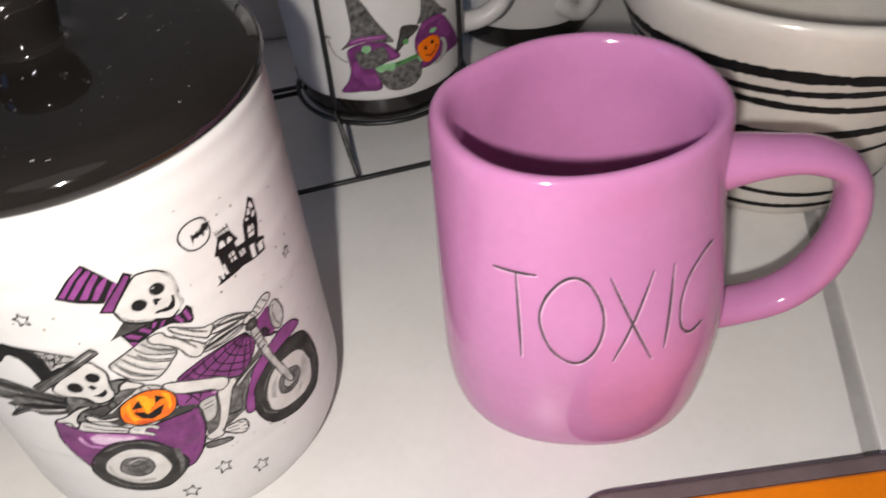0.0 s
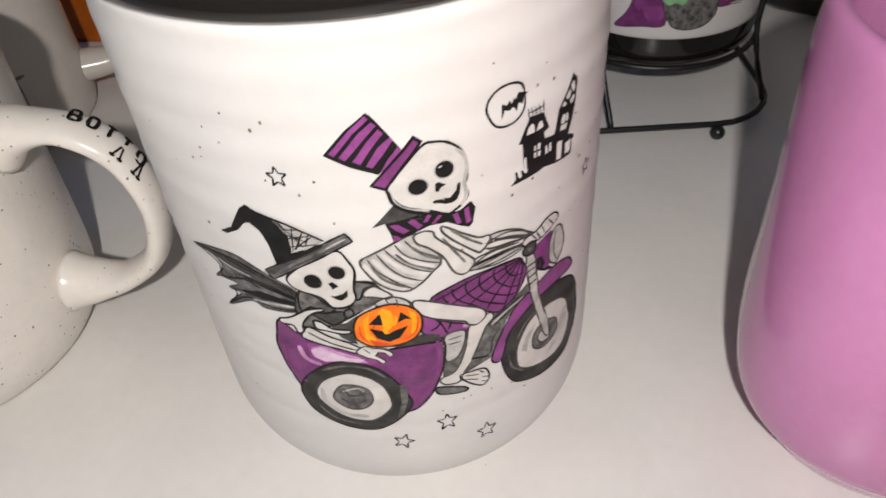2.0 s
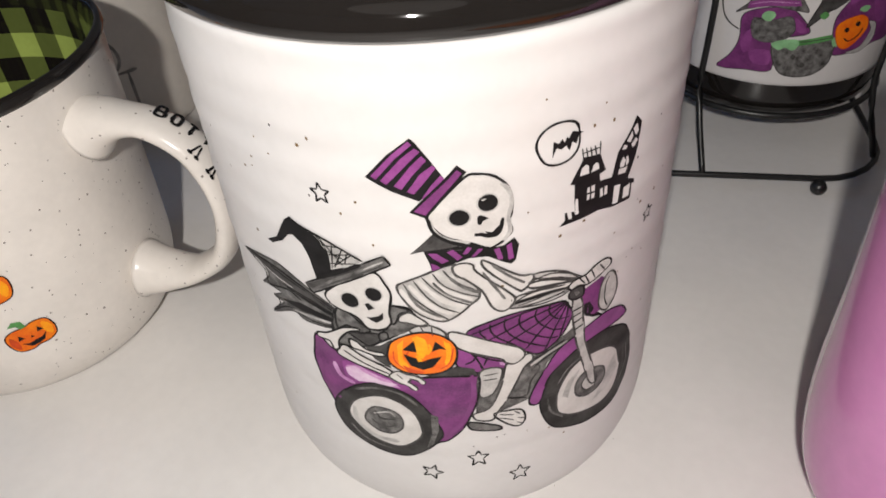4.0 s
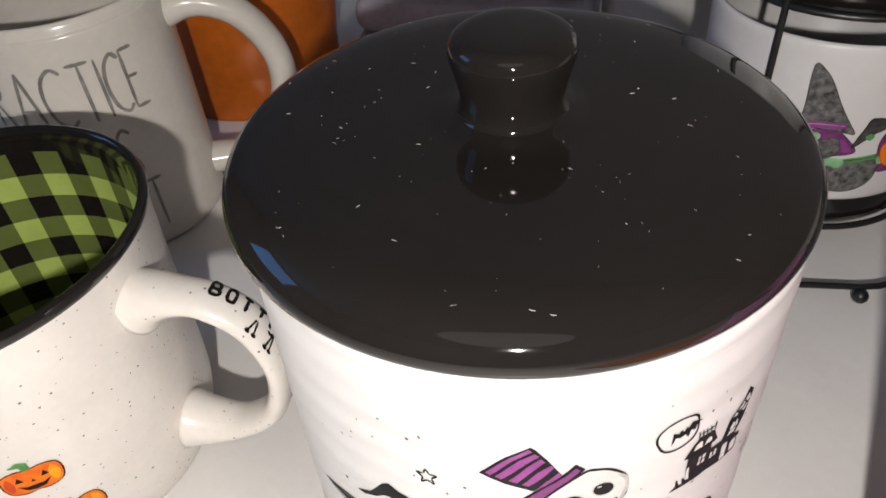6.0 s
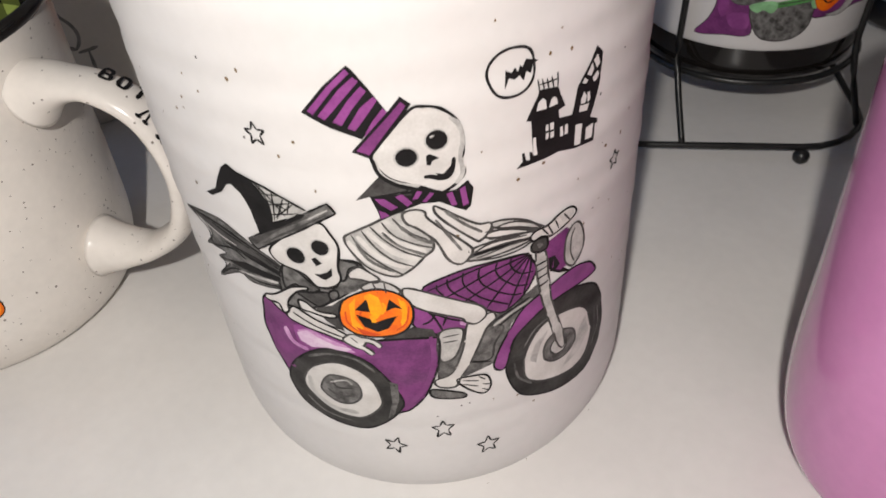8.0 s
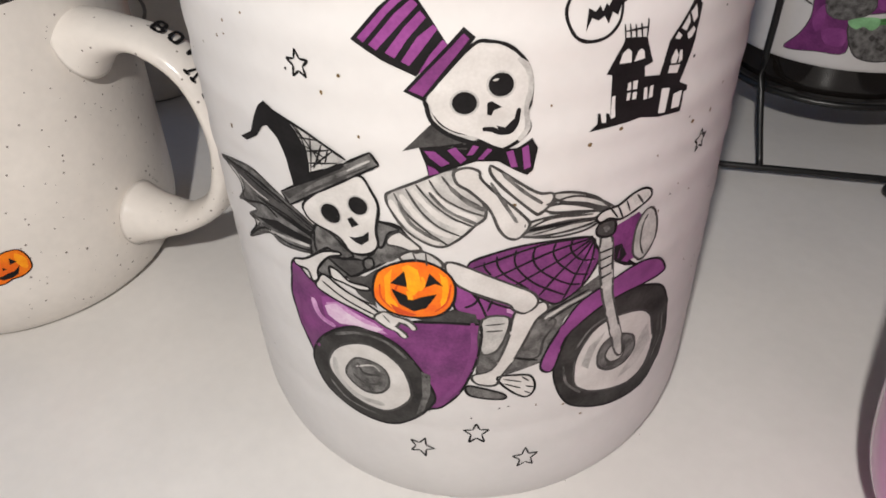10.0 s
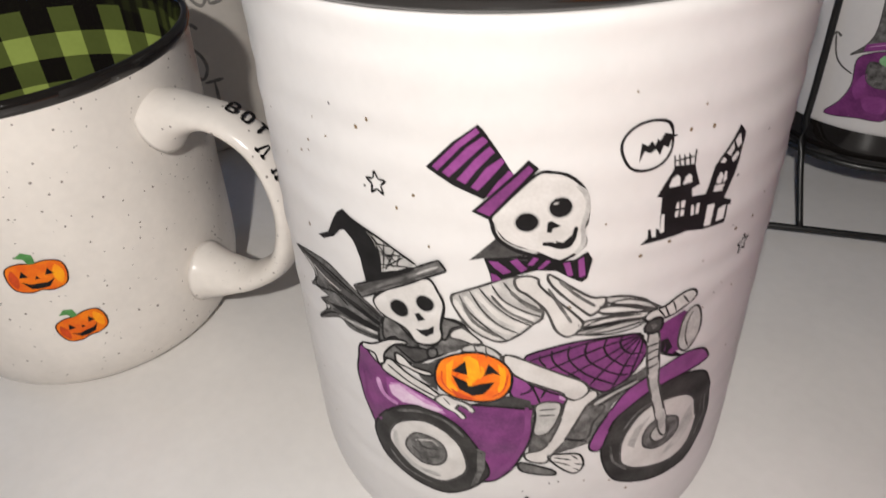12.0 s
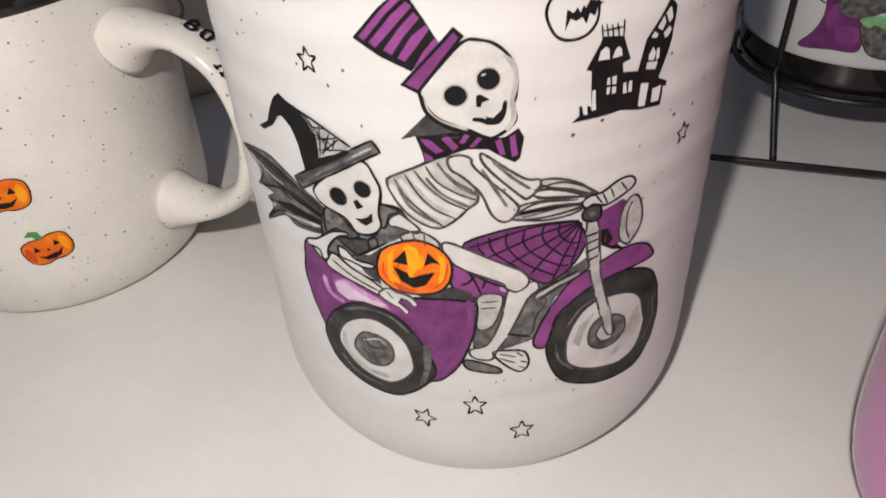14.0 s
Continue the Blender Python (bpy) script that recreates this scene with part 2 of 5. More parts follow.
def oval(material, layer, centre, a, b, turn=0.0):
    c, s = math.cos(radians(turn)), math.sin(radians(turn))
    fill(material, layer, [(centre[0] + a * math.cos(t) * c - b * math.sin(t) * s, centre[1] + a * math.cos(t) * s + b * math.sin(t) * c) for t in [2 * math.pi * k / 18 for k in range(18)]])


def star(material, layer, centre, r, turn):
    p = []
    for k in range(11):
        a = radians(90 + turn + 36 * (k % 10))
        q = r if k % 2 == 0 else 0.42 * r
        p.append((centre[0] + 0.85 * q * math.cos(a), centre[1] + q * math.sin(a)))
    for a, b in zip(p, p[1:]):
        line(material, layer, 0.5, [a, b])


def handle(reach, low, high, wall, thick, flat=1.0, bulge=0.0):
    """A mug's ear in its x-z plane, from the wall at height high round to the wall at height low."""
    mid, half = (low + high) / 2, (high - low) / 2
    path = [(wall - 0.006, 0, high), (wall + 0.25 * reach, 0, high + 0.10 * half), (wall + 0.68 * reach, 0, high - 0.10 * half), (wall + 0.97 * reach, 0, mid + 0.40 * half),
            (wall + reach, 0, mid - 0.15 * half), (wall + 0.80 * reach, 0, low + 0.30 * half), (wall + 0.40 * reach, 0, low + 0.02 * half), (wall - 0.006, 0, low)]
    flare = lambda t: thick * (1 + bulge * max(0.0, 1 - 7 * min(t, 1 - t)))
    return sweep(soften(path, 0.002), flare, 20, flat, (0, 1, 0))


# ---- setting ----
def setting(name, bm, material, label):
    return tagged(part(name, bm, material, None, label), kind="structure")


shelf = setting("shelf_board", box((-0.75, -0.5, -0.022), (0.2570, 0.45, 0.0), 0.0008), LAMINATE, "white laminate shelf board under the mugs")
shelf.matrix_world = pose(0, 0, 0, 0, 0, -9.5)
side_board = setting("shelf_board", box((0.2640, -0.5, -0.022), (0.75, 0.45, -0.0005), 0.0008), LAMINATE, "white laminate shelf board beside the seam")
side_board.matrix_world = pose(0, 0, 0, 0, 0, -9.5)
strip = setting("trim", box((0.2570, -0.5, -0.02), (0.2640, 0.45, -0.003)), SEAM, "grey strip in the seam between boards")
strip.matrix_world = pose(0, 0, 0, 0, 0, -9.5)
cabinet = setting("cabinet_carcass", box((-0.74, -0.48, -0.9), (0.74, 0.44, -0.0225)), WOODWHITE, "white cabinet carcass under the shelf")
cabinet.matrix_world = pose(0, 0, 0, 0, 0, -9.5)
setting("floor", box((-2.2, -2.6, -0.95), (2.2, 1.0, -0.9)), BOARDS, "dark wooden floor of the room")
setting("ceiling", box((-2.2, -2.6, 1.5), (2.2, 1.0, 1.55)), WALLPAINT, "plain painted ceiling")
setting("wall_north", box((-2.2, 0.62, -0.9), (2.2, 0.7, 1.5)), WALLPAINT, "plain painted wall behind the shelf")
setting("wall_south", box((-2.2, -2.6, -0.9), (2.2, -2.5, 1.5)), WALLPAINT, "plain painted wall")
setting("wall_east", box((2.1, -2.5, -0.9), (2.2, 0.62, 1.5)), WALLPAINT, "plain painted wall")
west = bmesh.new()
for lo, hi in (((-2.2, -2.5, -0.9), (-2.1, -1.2, 1.5)), ((-2.2, -0.25, -0.9), (-2.1, 0.62, 1.5)), ((-2.2, -1.2, -0.9), (-2.1, -0.25, 0.62)), ((-2.2, -1.2, 1.42), (-2.1, -0.25, 1.5))):
    piece = box(lo, hi)
    temp = bpy.data.meshes.new("piece")
    piece.to_mesh(temp)
    west.from_mesh(temp)
    piece.free()
    bpy.data.meshes.remove(temp)
setting("wall_west", west, WALLPAINT, "plain painted wall with a window opening")
window = thing("window_1", (-2.15, -0.725, 0.62), "dusk-blue window with a white frame", "window", kind="structure")
for lo, hi in (((-0.03, -0.475, 0), (0.03, -0.445, 0.80)), ((-0.03, 0.445, 0), (0.03, 0.475, 0.80)), ((-0.03, -0.445, 0), (0.03, 0.445, 0.03)), ((-0.03, -0.445, 0.77), (0.03, 0.445, 0.80))):
    part("window_frame", box(lo, hi, 0.003), WOODWHITE, window)
part("window_pane", box((-0.02, -0.445, 0.03), (-0.016, 0.445, 0.77)), DUSK, window, "pane full of blue evening light")


# housing made up to carry the added fill lamp
fill_fixture = thing("fill_lamp_housing", (0.35, -1.1, 1.46), "round white housing added for the unseen fill lamp", "ceiling light", kind="structure")
part("housing", lathe([(0.0, 0.04), (0.60, 0.04), (0.60, 0.0), (0.56, -0.012), (0.56, 0.0), (0.0, 0.0)], 48), WOODWHITE, fill_fixture)


# ---- white canister with a black lid ----
def wall_radius(z):
    return 0.0581 - 0.008 * (z - 0.1) + 0.00010 * math.sin(z * 760) + 0.00009 * math.sin(z * 410 + 1)


canister = thing("canister", (0, 0, 0), "tall white canister with glossy black lid and skeleton motorcycle print", "canister")
profile = soften([(0.0001, 0.0015), (0.036, 0.0015), (0.0440, 0.0), (0.0485, 0.0012), (0.0530, 0.0055), (0.0568, 0.0125), (0.0584, 0.0195), (0.05872, 0.026)], 0.001)
profile = [(max(p[0], 0), p[1]) for p in profile] + [(wall_radius(0.026 + 0.0012 * k), 0.026 + 0.0012 * k) for k in range(1, 104)]
profile += [(0.0574, 0.1512), (0.0566, 0.1518), (0.0555, 0.1514), (0.0545, 0.149), (0.0540, 0.13), (0.0530, 0.02), (0.045, 0.008), (0.0, 0.007)]
profile[0] = (0.0, 0.0015)
part("body", lathe(profile, 160), STONEWARE, canister, "ribbed matt white stoneware body")
lid_profile = [(0.0, 0.1521), (0.052, 0.1521), (0.0578, 0.1519), (0.0593, 0.1519), (0.0600, 0.1528), (0.0602, 0.1540), (0.0600, 0.1554), (0.0593, 0.1569), (0.0582, 0.1583), (0.0565, 0.1596), (0.0545, 0.1605), (0.0520, 0.1612), (0.0490, 0.1618), (0.045, 0.1623), (0.038, 0.1627), (0.03, 0.1629), (0.018, 0.1631), (0.0125, 0.1632)]
lid = part("lid", lathe(lid_profile + [(0.0112, 0.1640), (0.0, 0.1640)], 128), BLACK, canister, "glossy black glazed lid")
knob = soften([(0.0120, 0.1631), (0.0108, 0.1645), (0.0104, 0.1664), (0.0107, 0.1692), (0.0114, 0.1722), (0.0122, 0.1752), (0.0123, 0.1773), (0.0116, 0.1790), (0.0097, 0.1801), (0.006, 0.1806), (0.0002, 0.1808)], 0.0007)
knob = [tuple(p) for p in knob][:-1] + [(0.0, 0.1808)]
part("knob", lathe(knob, 64), BLACK, lid, "flared black knob")
lid.location = (-0.0018, 0.0015, 0)
flecks = bmesh.new()
rng = random.Random(4)
for k in range(130):
    r, a = 0.055 * math.sqrt(rng.random()), rng.uniform(0, 6.283)
    if r < 0.014:
        continue
    z = float(np.interp(r, [p[0] for p in reversed(lid_profile[5:])], [p[1] for p in reversed(lid_profile[5:])])) + 0.00003
    l, w, t = rng.choice((0.00008, 0.0001, 0.00016, 0.00025, 0.0005)), rng.uniform(0.00003, 0.00006), rng.uniform(0, 3.14)
    c = Vector((r * math.cos(a), r * math.sin(a), z))
    d, e = Vector((math.cos(t), math.sin(t), 0)), Vector((-math.sin(t), math.cos(t), 0))
    q = [flecks.verts.new(c + l * i * d + w * j * e + Vector((0, 0, h))) for h in (0, 0.00006) for i, j in ((-1, -1), (1, -1), (1, 1), (-1, 1))]
    for f in ((4, 5, 6, 7), (0, 1, 5, 4), (1, 2, 6, 5), (2, 3, 7, 6), (3, 0, 4, 7)):
        flecks.faces.new([q[i] for i in f])
tagged(part("dust", flecks, DUST, lid, "pale dust flecks on the lid"), kind="stuff")

ink["wrap"] = wrap_round(wall_radius)

begin_print("skeleton_rider_print", "printed skeleton in a purple striped top hat")
fill(INK, 2, [(14.3, 126.6), (18.9, 131.5), (23.2, 135), (24, 134.2), (26.3, 130.4), (28.8, 126.3), (23.9, 121.3), (18.9, 123.6)])
fill(PURPLE, 3, [(15.4, 126.9), (19.7, 131.5), (22.9, 134.4), (23.5, 133.6), (20.3, 130.7), (16.3, 126.2)])
fill(PURPLE, 3, [(17.1, 126), (21.3, 130.7), (23.9, 132.9), (24.8, 132.1), (22.1, 129.3), (18.2, 125.2)])
fill(PURPLE, 3, [(19.5, 124.9), (22.6, 128.8), (25, 131.2), (25.8, 130.2), (23, 127.1), (20.9, 124.1)])
fill(PURPLE, 3, [(21.8, 123.6), (24.4, 127.4), (26.8, 129.2), (27.4, 128.6), (25.3, 125.9), (23, 123)])
fill(PURPLE, 3, [(24.4, 122), (26.2, 124.9), (28.1, 127.1), (28.8, 126.3), (27.1, 124.4), (25.1, 121.8)])
fill(INK, 4, [(21.8, 118.9), (31.1, 128.9), (32.8, 127.4), (24.8, 117.4)])
fill(PLUM, 5, [(22.7, 119.1), (31.1, 128), (31.9, 127.2), (24.8, 118.2)])
fill(COAL, 3, [(21, 108.6), (26, 113.7), (28, 113), (31.9, 111.4), (31.2, 109.1), (26.7, 109.8), (23.7, 109.4)])
shape(BONE, INK, 4, [(32.2, 126.2), (34.9, 126.7), (37.7, 125.8), (40.1, 123.3), (41.1, 120), (41, 116.8), (40.5, 114.6), (41.1, 112.5), (40.1, 110.9), (37.7, 109.3), (36.2, 109), (33.7, 110.5), (31.2, 111.4), (27.8, 112.9), (25.9, 115.2), (25, 117.7), (27, 120.4)])
fill(INK, 5, [(34.4, 117), (35.1, 117.3), (36.7, 116.2), (35.4, 115.7), (35.1, 114.8), (34.4, 115)])
line(INK, 5, 1.0, [(33.7, 112.6), (35.1, 112.5), (36.6, 111.9), (38.2, 112.1), (38.9, 113.4), (39.3, 115.8)])
fill(INK, 5, [(35.8, 113.1), (37.2, 112.7), (38.5, 114), (39, 113.1), (38.4, 111.9), (36.6, 111.7)])
fill(INK, 3, [(23.7, 109.4), (26.7, 109.8), (31.7, 110.5), (34.7, 110.5), (36.2, 108.9), (39.2, 109), (41.5, 110.5), (42.5, 108.6), (41.9, 104.4), (40.9, 103.6), (38.8, 104.8), (36.2, 106.7), (32.7, 106.9), (28.6, 105.4), (25, 103.8), (24.6, 106.2)])
fill(PURPLE, 4, [(24.5, 108.9), (26.2, 108.8), (28.5, 106.6), (27.1, 105.9), (25.4, 107.5)])
fill(PURPLE, 4, [(24.9, 106.1), (26.1, 105.5), (26.7, 104.7), (25.1, 104.1)])
fill(PURPLE, 4, [(28.2, 109.1), (29.5, 109.6), (31.2, 107.4), (30.2, 106.5)])
fill(PURPLE, 4, [(31.2, 108.1), (32.2, 109.9), (33.5, 110.2), (32.2, 108.2)])
fill(PURPLE, 4, [(32.9, 107.3), (34.7, 109.6), (35.2, 108.9), (33.7, 107.2)])
fill(PURPLE, 4, [(37.4, 108.4), (38.5, 108.7), (39.3, 105.4), (38.3, 105.3)])
fill(PURPLE, 4, [(39.9, 108.9), (40.9, 109.4), (41.5, 105.1), (40.4, 104.7)])
shape(BONESHADE, COAL, 2, [(17.4, 99.3), (18.4, 100.5), (22.9, 102.8), (28.6, 105.4), (31.7, 103.9), (34.3, 96.7), (32.2, 94.1), (29.5, 91.3), (26.7, 89.5), (23.4, 90.5), (20.2, 93.3), (17.9, 97.1)])
line(COAL, 3, 0.5, [(18.9, 100.3), (20.4, 96.8), (24.1, 93.1), (27.8, 89.9)])
line(COAL, 3, 0.5, [(21, 101.4), (23.2, 97.1), (26.3, 94), (30, 92.1)])
line(COAL, 3, 0.5, [(22.8, 102.3), (25.4, 98.6), (28.5, 95.9), (32.2, 94.1)])
line(COAL, 3, 0.5, [(25, 103.3), (27, 100), (30.6, 97.5), (34, 96.1)])
line(COAL, 3, 0.5, [(27.1, 104.1), (28.8, 101.6), (31.2, 99.5), (33.2, 98.2)])
line(BONE, 3, 1.3, [(18, 98.8), (19.8, 95.3), (23.5, 91.9), (26.2, 90.2)])
line(BONE, 3, 1.3, [(20, 100.1), (22.3, 96.3), (25.4, 93.5), (28.4, 92)])
line(BONE, 3, 1.3, [(22, 101.3), (24.5, 97.9), (27.4, 95.3), (31.1, 93.9)])
line(BONE, 3, 1.2, [(24, 102.3), (26.4, 99.4), (29.6, 97), (32.7, 95.5)])
shape(BONE, COAL, 3, [(34.9, 105.8), (36.4, 105), (42.7, 100), (45.4, 99.4), (45.6, 97.7), (43.6, 95.7), (41.9, 96.4), (35.8, 103.1)])
shape(BONE, COAL, 4, [(29.1, 104.9), (31.2, 105.7), (33.2, 104.9), (33.9, 102.9), (40.7, 95.5), (41.6, 93.4), (39.9, 91), (38.1, 91.2), (36.5, 93.2), (34.8, 97.4), (31.7, 101.1), (29.6, 102.7)])
shape(BONE, COAL, 4, [(27, 85.3), (29.4, 85.9), (38.4, 80.8), (43.1, 77.8), (43.8, 74.8), (41.6, 72.9), (39.3, 74.2), (38, 76.1), (29.4, 80.6)])
shape(BONE, COAL, 3, [(39.6, 73.2), (41.6, 73.3), (43.3, 74.9), (45.4, 75.1), (46, 72.7), (43.7, 70.4), (40.8, 63.3), (37.5, 56.5), (36, 53.7), (32.3, 54.4), (31.6, 56.8), (35.3, 58.5), (38.2, 65.4)])
shape(BONESHADE, COAL, 2, [(45.1, 98.9), (48.2, 99), (52.7, 97.3), (56.4, 94.2), (55.2, 94.2), (51.7, 95.9), (47.2, 97.3)])
shape(BONE, COAL, 2, [(44.1, 96.5), (46.7, 96.9), (50.5, 95.9), (55, 93.7), (50.6, 94.6), (45.7, 95.4)])
shape(BONE, COAL, 3, [(41.3, 93.9), (45.2, 94.6), (54.1, 93.9), (53.7, 92.5), (48.5, 93.2), (42.1, 92.8)])
shape(BONESHADE, COAL, 3, [(40.5, 91.9), (46.4, 92.6), (53.6, 92.1), (53.1, 91.4), (47.5, 90.8), (41.6, 90.9)])
line(INK, 4, 0.8, [(41.6, 92.5), (47.4, 92.8), (53.3, 92.3)])
shape(BONE, INK, 5, [(54, 92.2), (55.2, 93.5), (58.2, 93.7), (61.2, 95), (63.8, 95.3), (65.5, 94.4), (65.5, 92.8), (62.3, 91.1), (59.2, 90.3), (56.6, 91.4), (54.9, 90.9)])
fill(BONESHADE, 6, [(61, 94.5), (63.8, 95), (65.3, 94.1), (64.8, 93), (62.2, 92.3)])
line(INK, 6, 0.45, [(56.8, 93.4), (58.5, 91)])
line(INK, 6, 0.45, [(58.2, 93.6), (59.7, 90.5)])
line(INK, 6, 0.45, [(60, 94.1), (61.1, 91.4)])
line(COAL, 6, 0.5, [(62.3, 94.6), (63.9, 92.3)])
shape(BONE, INK, 3, [(36.6, 56), (40.9, 56), (43.4, 55.1), (44.3, 52.3), (43.5, 49.8), (41.6, 49.6), (37.8, 53.3)])
line(COAL, 4, 0.45, [(37.8, 55.2), (41.5, 54)])
line(COAL, 4, 0.45, [(37.8, 54), (41.3, 52.3)])
line(COAL, 4, 0.45, [(41.5, 55.4), (43, 53.9)])
line(COAL, 4, 0.45, [(42.3, 52.7), (44, 52)])
line(COAL, 4, 0.45, [(42.1, 51.2), (43.5, 50.2)])
line(BONESHADE, 5, 1.0, [(38.9, 123.9), (40.4, 122.3), (41.0, 119.2), (40.4, 115.7), (40.7, 112.4), (39.3, 110.3)])
line(BONESHADE, 5, 0.7, [(25.5, 116.9), (26.3, 114.0), (28.9, 112.0), (32.9, 111.0)])
line(INK, 6, 0.9, [(25.2, 117.4), (25.8, 114.2), (28.5, 111.8), (32.9, 110.2), (36.6, 109.1)])
line(COAL, 5, 0.5, [(44.4, 97.2), (49.4, 98.0), (54.2, 96.1), (57.9, 93.3)])
line(COAL, 5, 0.5, [(45.0, 95.4), (49.6, 94.8), (55.6, 93.8)])
line(COAL, 5, 0.6, [(40.6, 91.3), (46.3, 90.1), (51.6, 90.2), (54.3, 91.2)])
line(COAL, 5, 0.5, [(41.4, 92.8), (45.6, 94.4), (53.2, 93.5)])
line(COAL, 5, 0.45, [(42.3, 91.5), (48.5, 92.4), (53.6, 92.5)])
line(SMOKE, 5, 0.8, [(35.0, 102.8), (37.3, 98.4), (39.5, 94.4)])
line(SMOKE, 5, 0.8, [(36.9, 104.4), (40.5, 100.5), (43.8, 97.6)])
line(SMOKE, 4, 0.9, [(28.2, 102.3), (31.5, 98.7), (34.4, 97.3)])
line(SMOKE, 4, 0.8, [(19.5, 98.8), (21.4, 94.5), (26.2, 90.9)])
line(SMOKE, 4, 0.7, [(24.9, 101.0), (27.7, 97.4), (33.0, 94.5)])
oval(BONESHADE, 4.5, (31, 117.1), 2.25, 2.2)
oval(BONESHADE, 4.5, (36.5, 119.9), 2.25, 2.2)
oval(INK, 5, (31, 117.1), 1.9, 1.9)
oval(INK, 5, (36.5, 119.9), 1.9, 1.9)
end_print(canister)

begin_print("motorcycle_print", "printed purple motorcycle with a cobweb tank")
fill(PLUM, 3, [(56.1, 86.6), (58.8, 88.9), (63.5, 90.2), (65.2, 88.5), (65.2, 79.6), (62.3, 79.1), (58.5, 81.3)])
shape(BONESHADE, COAL, 4, [(65.3, 89.9), (67.4, 89.4), (68.8, 86.2), (69, 81.6), (66.9, 78.8), (65.1, 78.6), (63.4, 81.2), (63.4, 86.4)])
line(COAL, 5, 0.5, [(66.1, 88.7), (65, 86.4), (65, 82.7), (66.2, 79.4)])
shape(PLUM, INK, 2, [(30.9, 85.2), (37.1, 88.3), (43.7, 89.2), (52.5, 88.4), (54.3, 86.6), (55.8, 82.7), (53.5, 78.2), (49.4, 74.7), (46.9, 74.2), (43.2, 77), (38.4, 80)])
fill(SMOKE, 1, [(44, 72.8), (56.1, 78.5), (57.7, 75.8), (49.7, 69.7), (45.3, 58.8), (37.8, 56.1), (40.7, 63.3)])
shape(PURPLE, INK, 4, [(45.4, 56.6), (45.9, 61.3), (50.9, 70.7), (55.8, 74.8), (64.7, 77.6), (70.8, 76.1), (74.2, 72.4), (73.7, 70.6), (63.5, 70.9), (56.4, 69.4), (50.1, 64.2), (48.1, 55.8)])
shape(RUBBER, INK, 2, [(48.2, 54), (49.3, 61.3), (53.1, 68.6), (60.3, 72), (71.4, 68.8), (77, 62.8), (79.8, 50.1), (75.7, 38.2), (63.9, 37.7), (55.5, 41.1), (50.8, 45.7)])
shape(BONE, COAL, 3, [(52.8, 51.2), (53.8, 60), (59, 65.2), (67.8, 63.8), (72.6, 58.8), (74.4, 48.2), (69.7, 42.1), (60.7, 43.9), (55, 47)])
shape(SMOKE, COAL, 4, [(58.2, 54.5), (59.2, 59.1), (62.7, 59.9), (67.2, 57), (68.4, 53.2), (66.2, 50.1), (62.4, 49.6), (59.1, 51.8)])
shape(BONESHADE, COAL, 5, [(60.2, 54.6), (61.4, 57.1), (63.9, 56.7), (65.3, 54.1), (64.2, 52.1), (61.6, 52.2)])
shape(BONESHADE, COAL, 6, [(55.5, 87.4), (58, 86.5), (59.8, 72.5), (64.6, 55.4), (62.8, 54.2), (59.1, 66.2), (56.4, 77.1)])
shape(PURPLE, INK, 1, [(29.2, 81.1), (37.4, 76.7), (39.8, 73.9), (39.4, 71.6), (35.1, 71.7), (31, 72.4), (28.4, 75.6)])
shape(SMOKE, COAL, 1, [(33, 71.8), (40.1, 71.2), (39.1, 65.3), (36.3, 58.5), (32.6, 56.4), (33, 65.7)])
shape(SMOKE, INK, 2, [(30.7, 53.8), (37.4, 51.3), (37.7, 49.3), (31.1, 50.9)])
line(INK, 3, 0.55, [(53.9, 88.2), (43.8, 88.6), (32.0, 84.9)])
line(INK, 3, 0.55, [(54.0, 87.9), (44.9, 86.5), (35.5, 82.3)])
line(INK, 3, 0.55, [(54.1, 87.8), (46.2, 83.9), (39.2, 80.1)])
line(INK, 3, 0.55, [(54.2, 87.6), (48.9, 82.7), (44.0, 77.1)])
line(INK, 3, 0.55, [(54.4, 87.6), (51.6, 81.5), (48.7, 74.8)])
line(INK, 3, 0.55, [(54.5, 87.4), (54.0, 82.4), (52.4, 77.4)])
line(INK, 3, 0.5, [(49.9, 88.5), (49.6, 86.9), (50.5, 84.9), (52.3, 83.3), (54.9, 82.7)])
line(INK, 3, 0.5, [(46.8, 88.7), (46.3, 86.6), (47.4, 84.0), (49.5, 81.7), (51.0, 80.4), (53.7, 79.5)])
line(INK, 3, 0.5, [(43.1, 88.6), (42.6, 86.3), (43.5, 83.7), (46.3, 80.8), (49.9, 78.4), (52.1, 77.8)])
line(INK, 3, 0.5, [(39.6, 88.2), (39.3, 85.8), (40.5, 83.1), (43.2, 80.0), (47.0, 77.4), (48.9, 76.1)])
line(INK, 3, 0.5, [(36.2, 87.3), (36.3, 85.2), (37.7, 82.8), (39.9, 80.8), (42.2, 78.7)])
line(INK, 3, 0.5, [(34.0, 86.2), (34.0, 84.9), (35.2, 83.1)])
fill(PURPLE, 2, [(52.3, 86.5), (54.1, 86.6), (54.7, 82.5), (52.7, 79.6), (51.4, 80.7)])
line(INK, 2, 0.6, [(30.8, 80.4), (32.9, 77.2), (34.3, 72.8)])
line(INK, 2, 0.6, [(33.7, 79.3), (32.1, 76.5), (30.3, 75.5)])
line(INK, 2, 0.6, [(35.7, 78.2), (34.5, 74.3)])
line(INK, 2, 0.6, [(39.2, 74.5), (35.7, 76.4), (32.4, 78.7)])
fill(LILAC, 2, [(38.2, 75.4), (39.9, 74.4), (39.6, 72.7), (38.1, 73.7)])
shape(COAL, INK, 7, [(54.4, 90.1), (55.5, 91), (57.9, 90.7), (58.4, 87.9), (56.8, 87.2), (54.7, 88.2)])
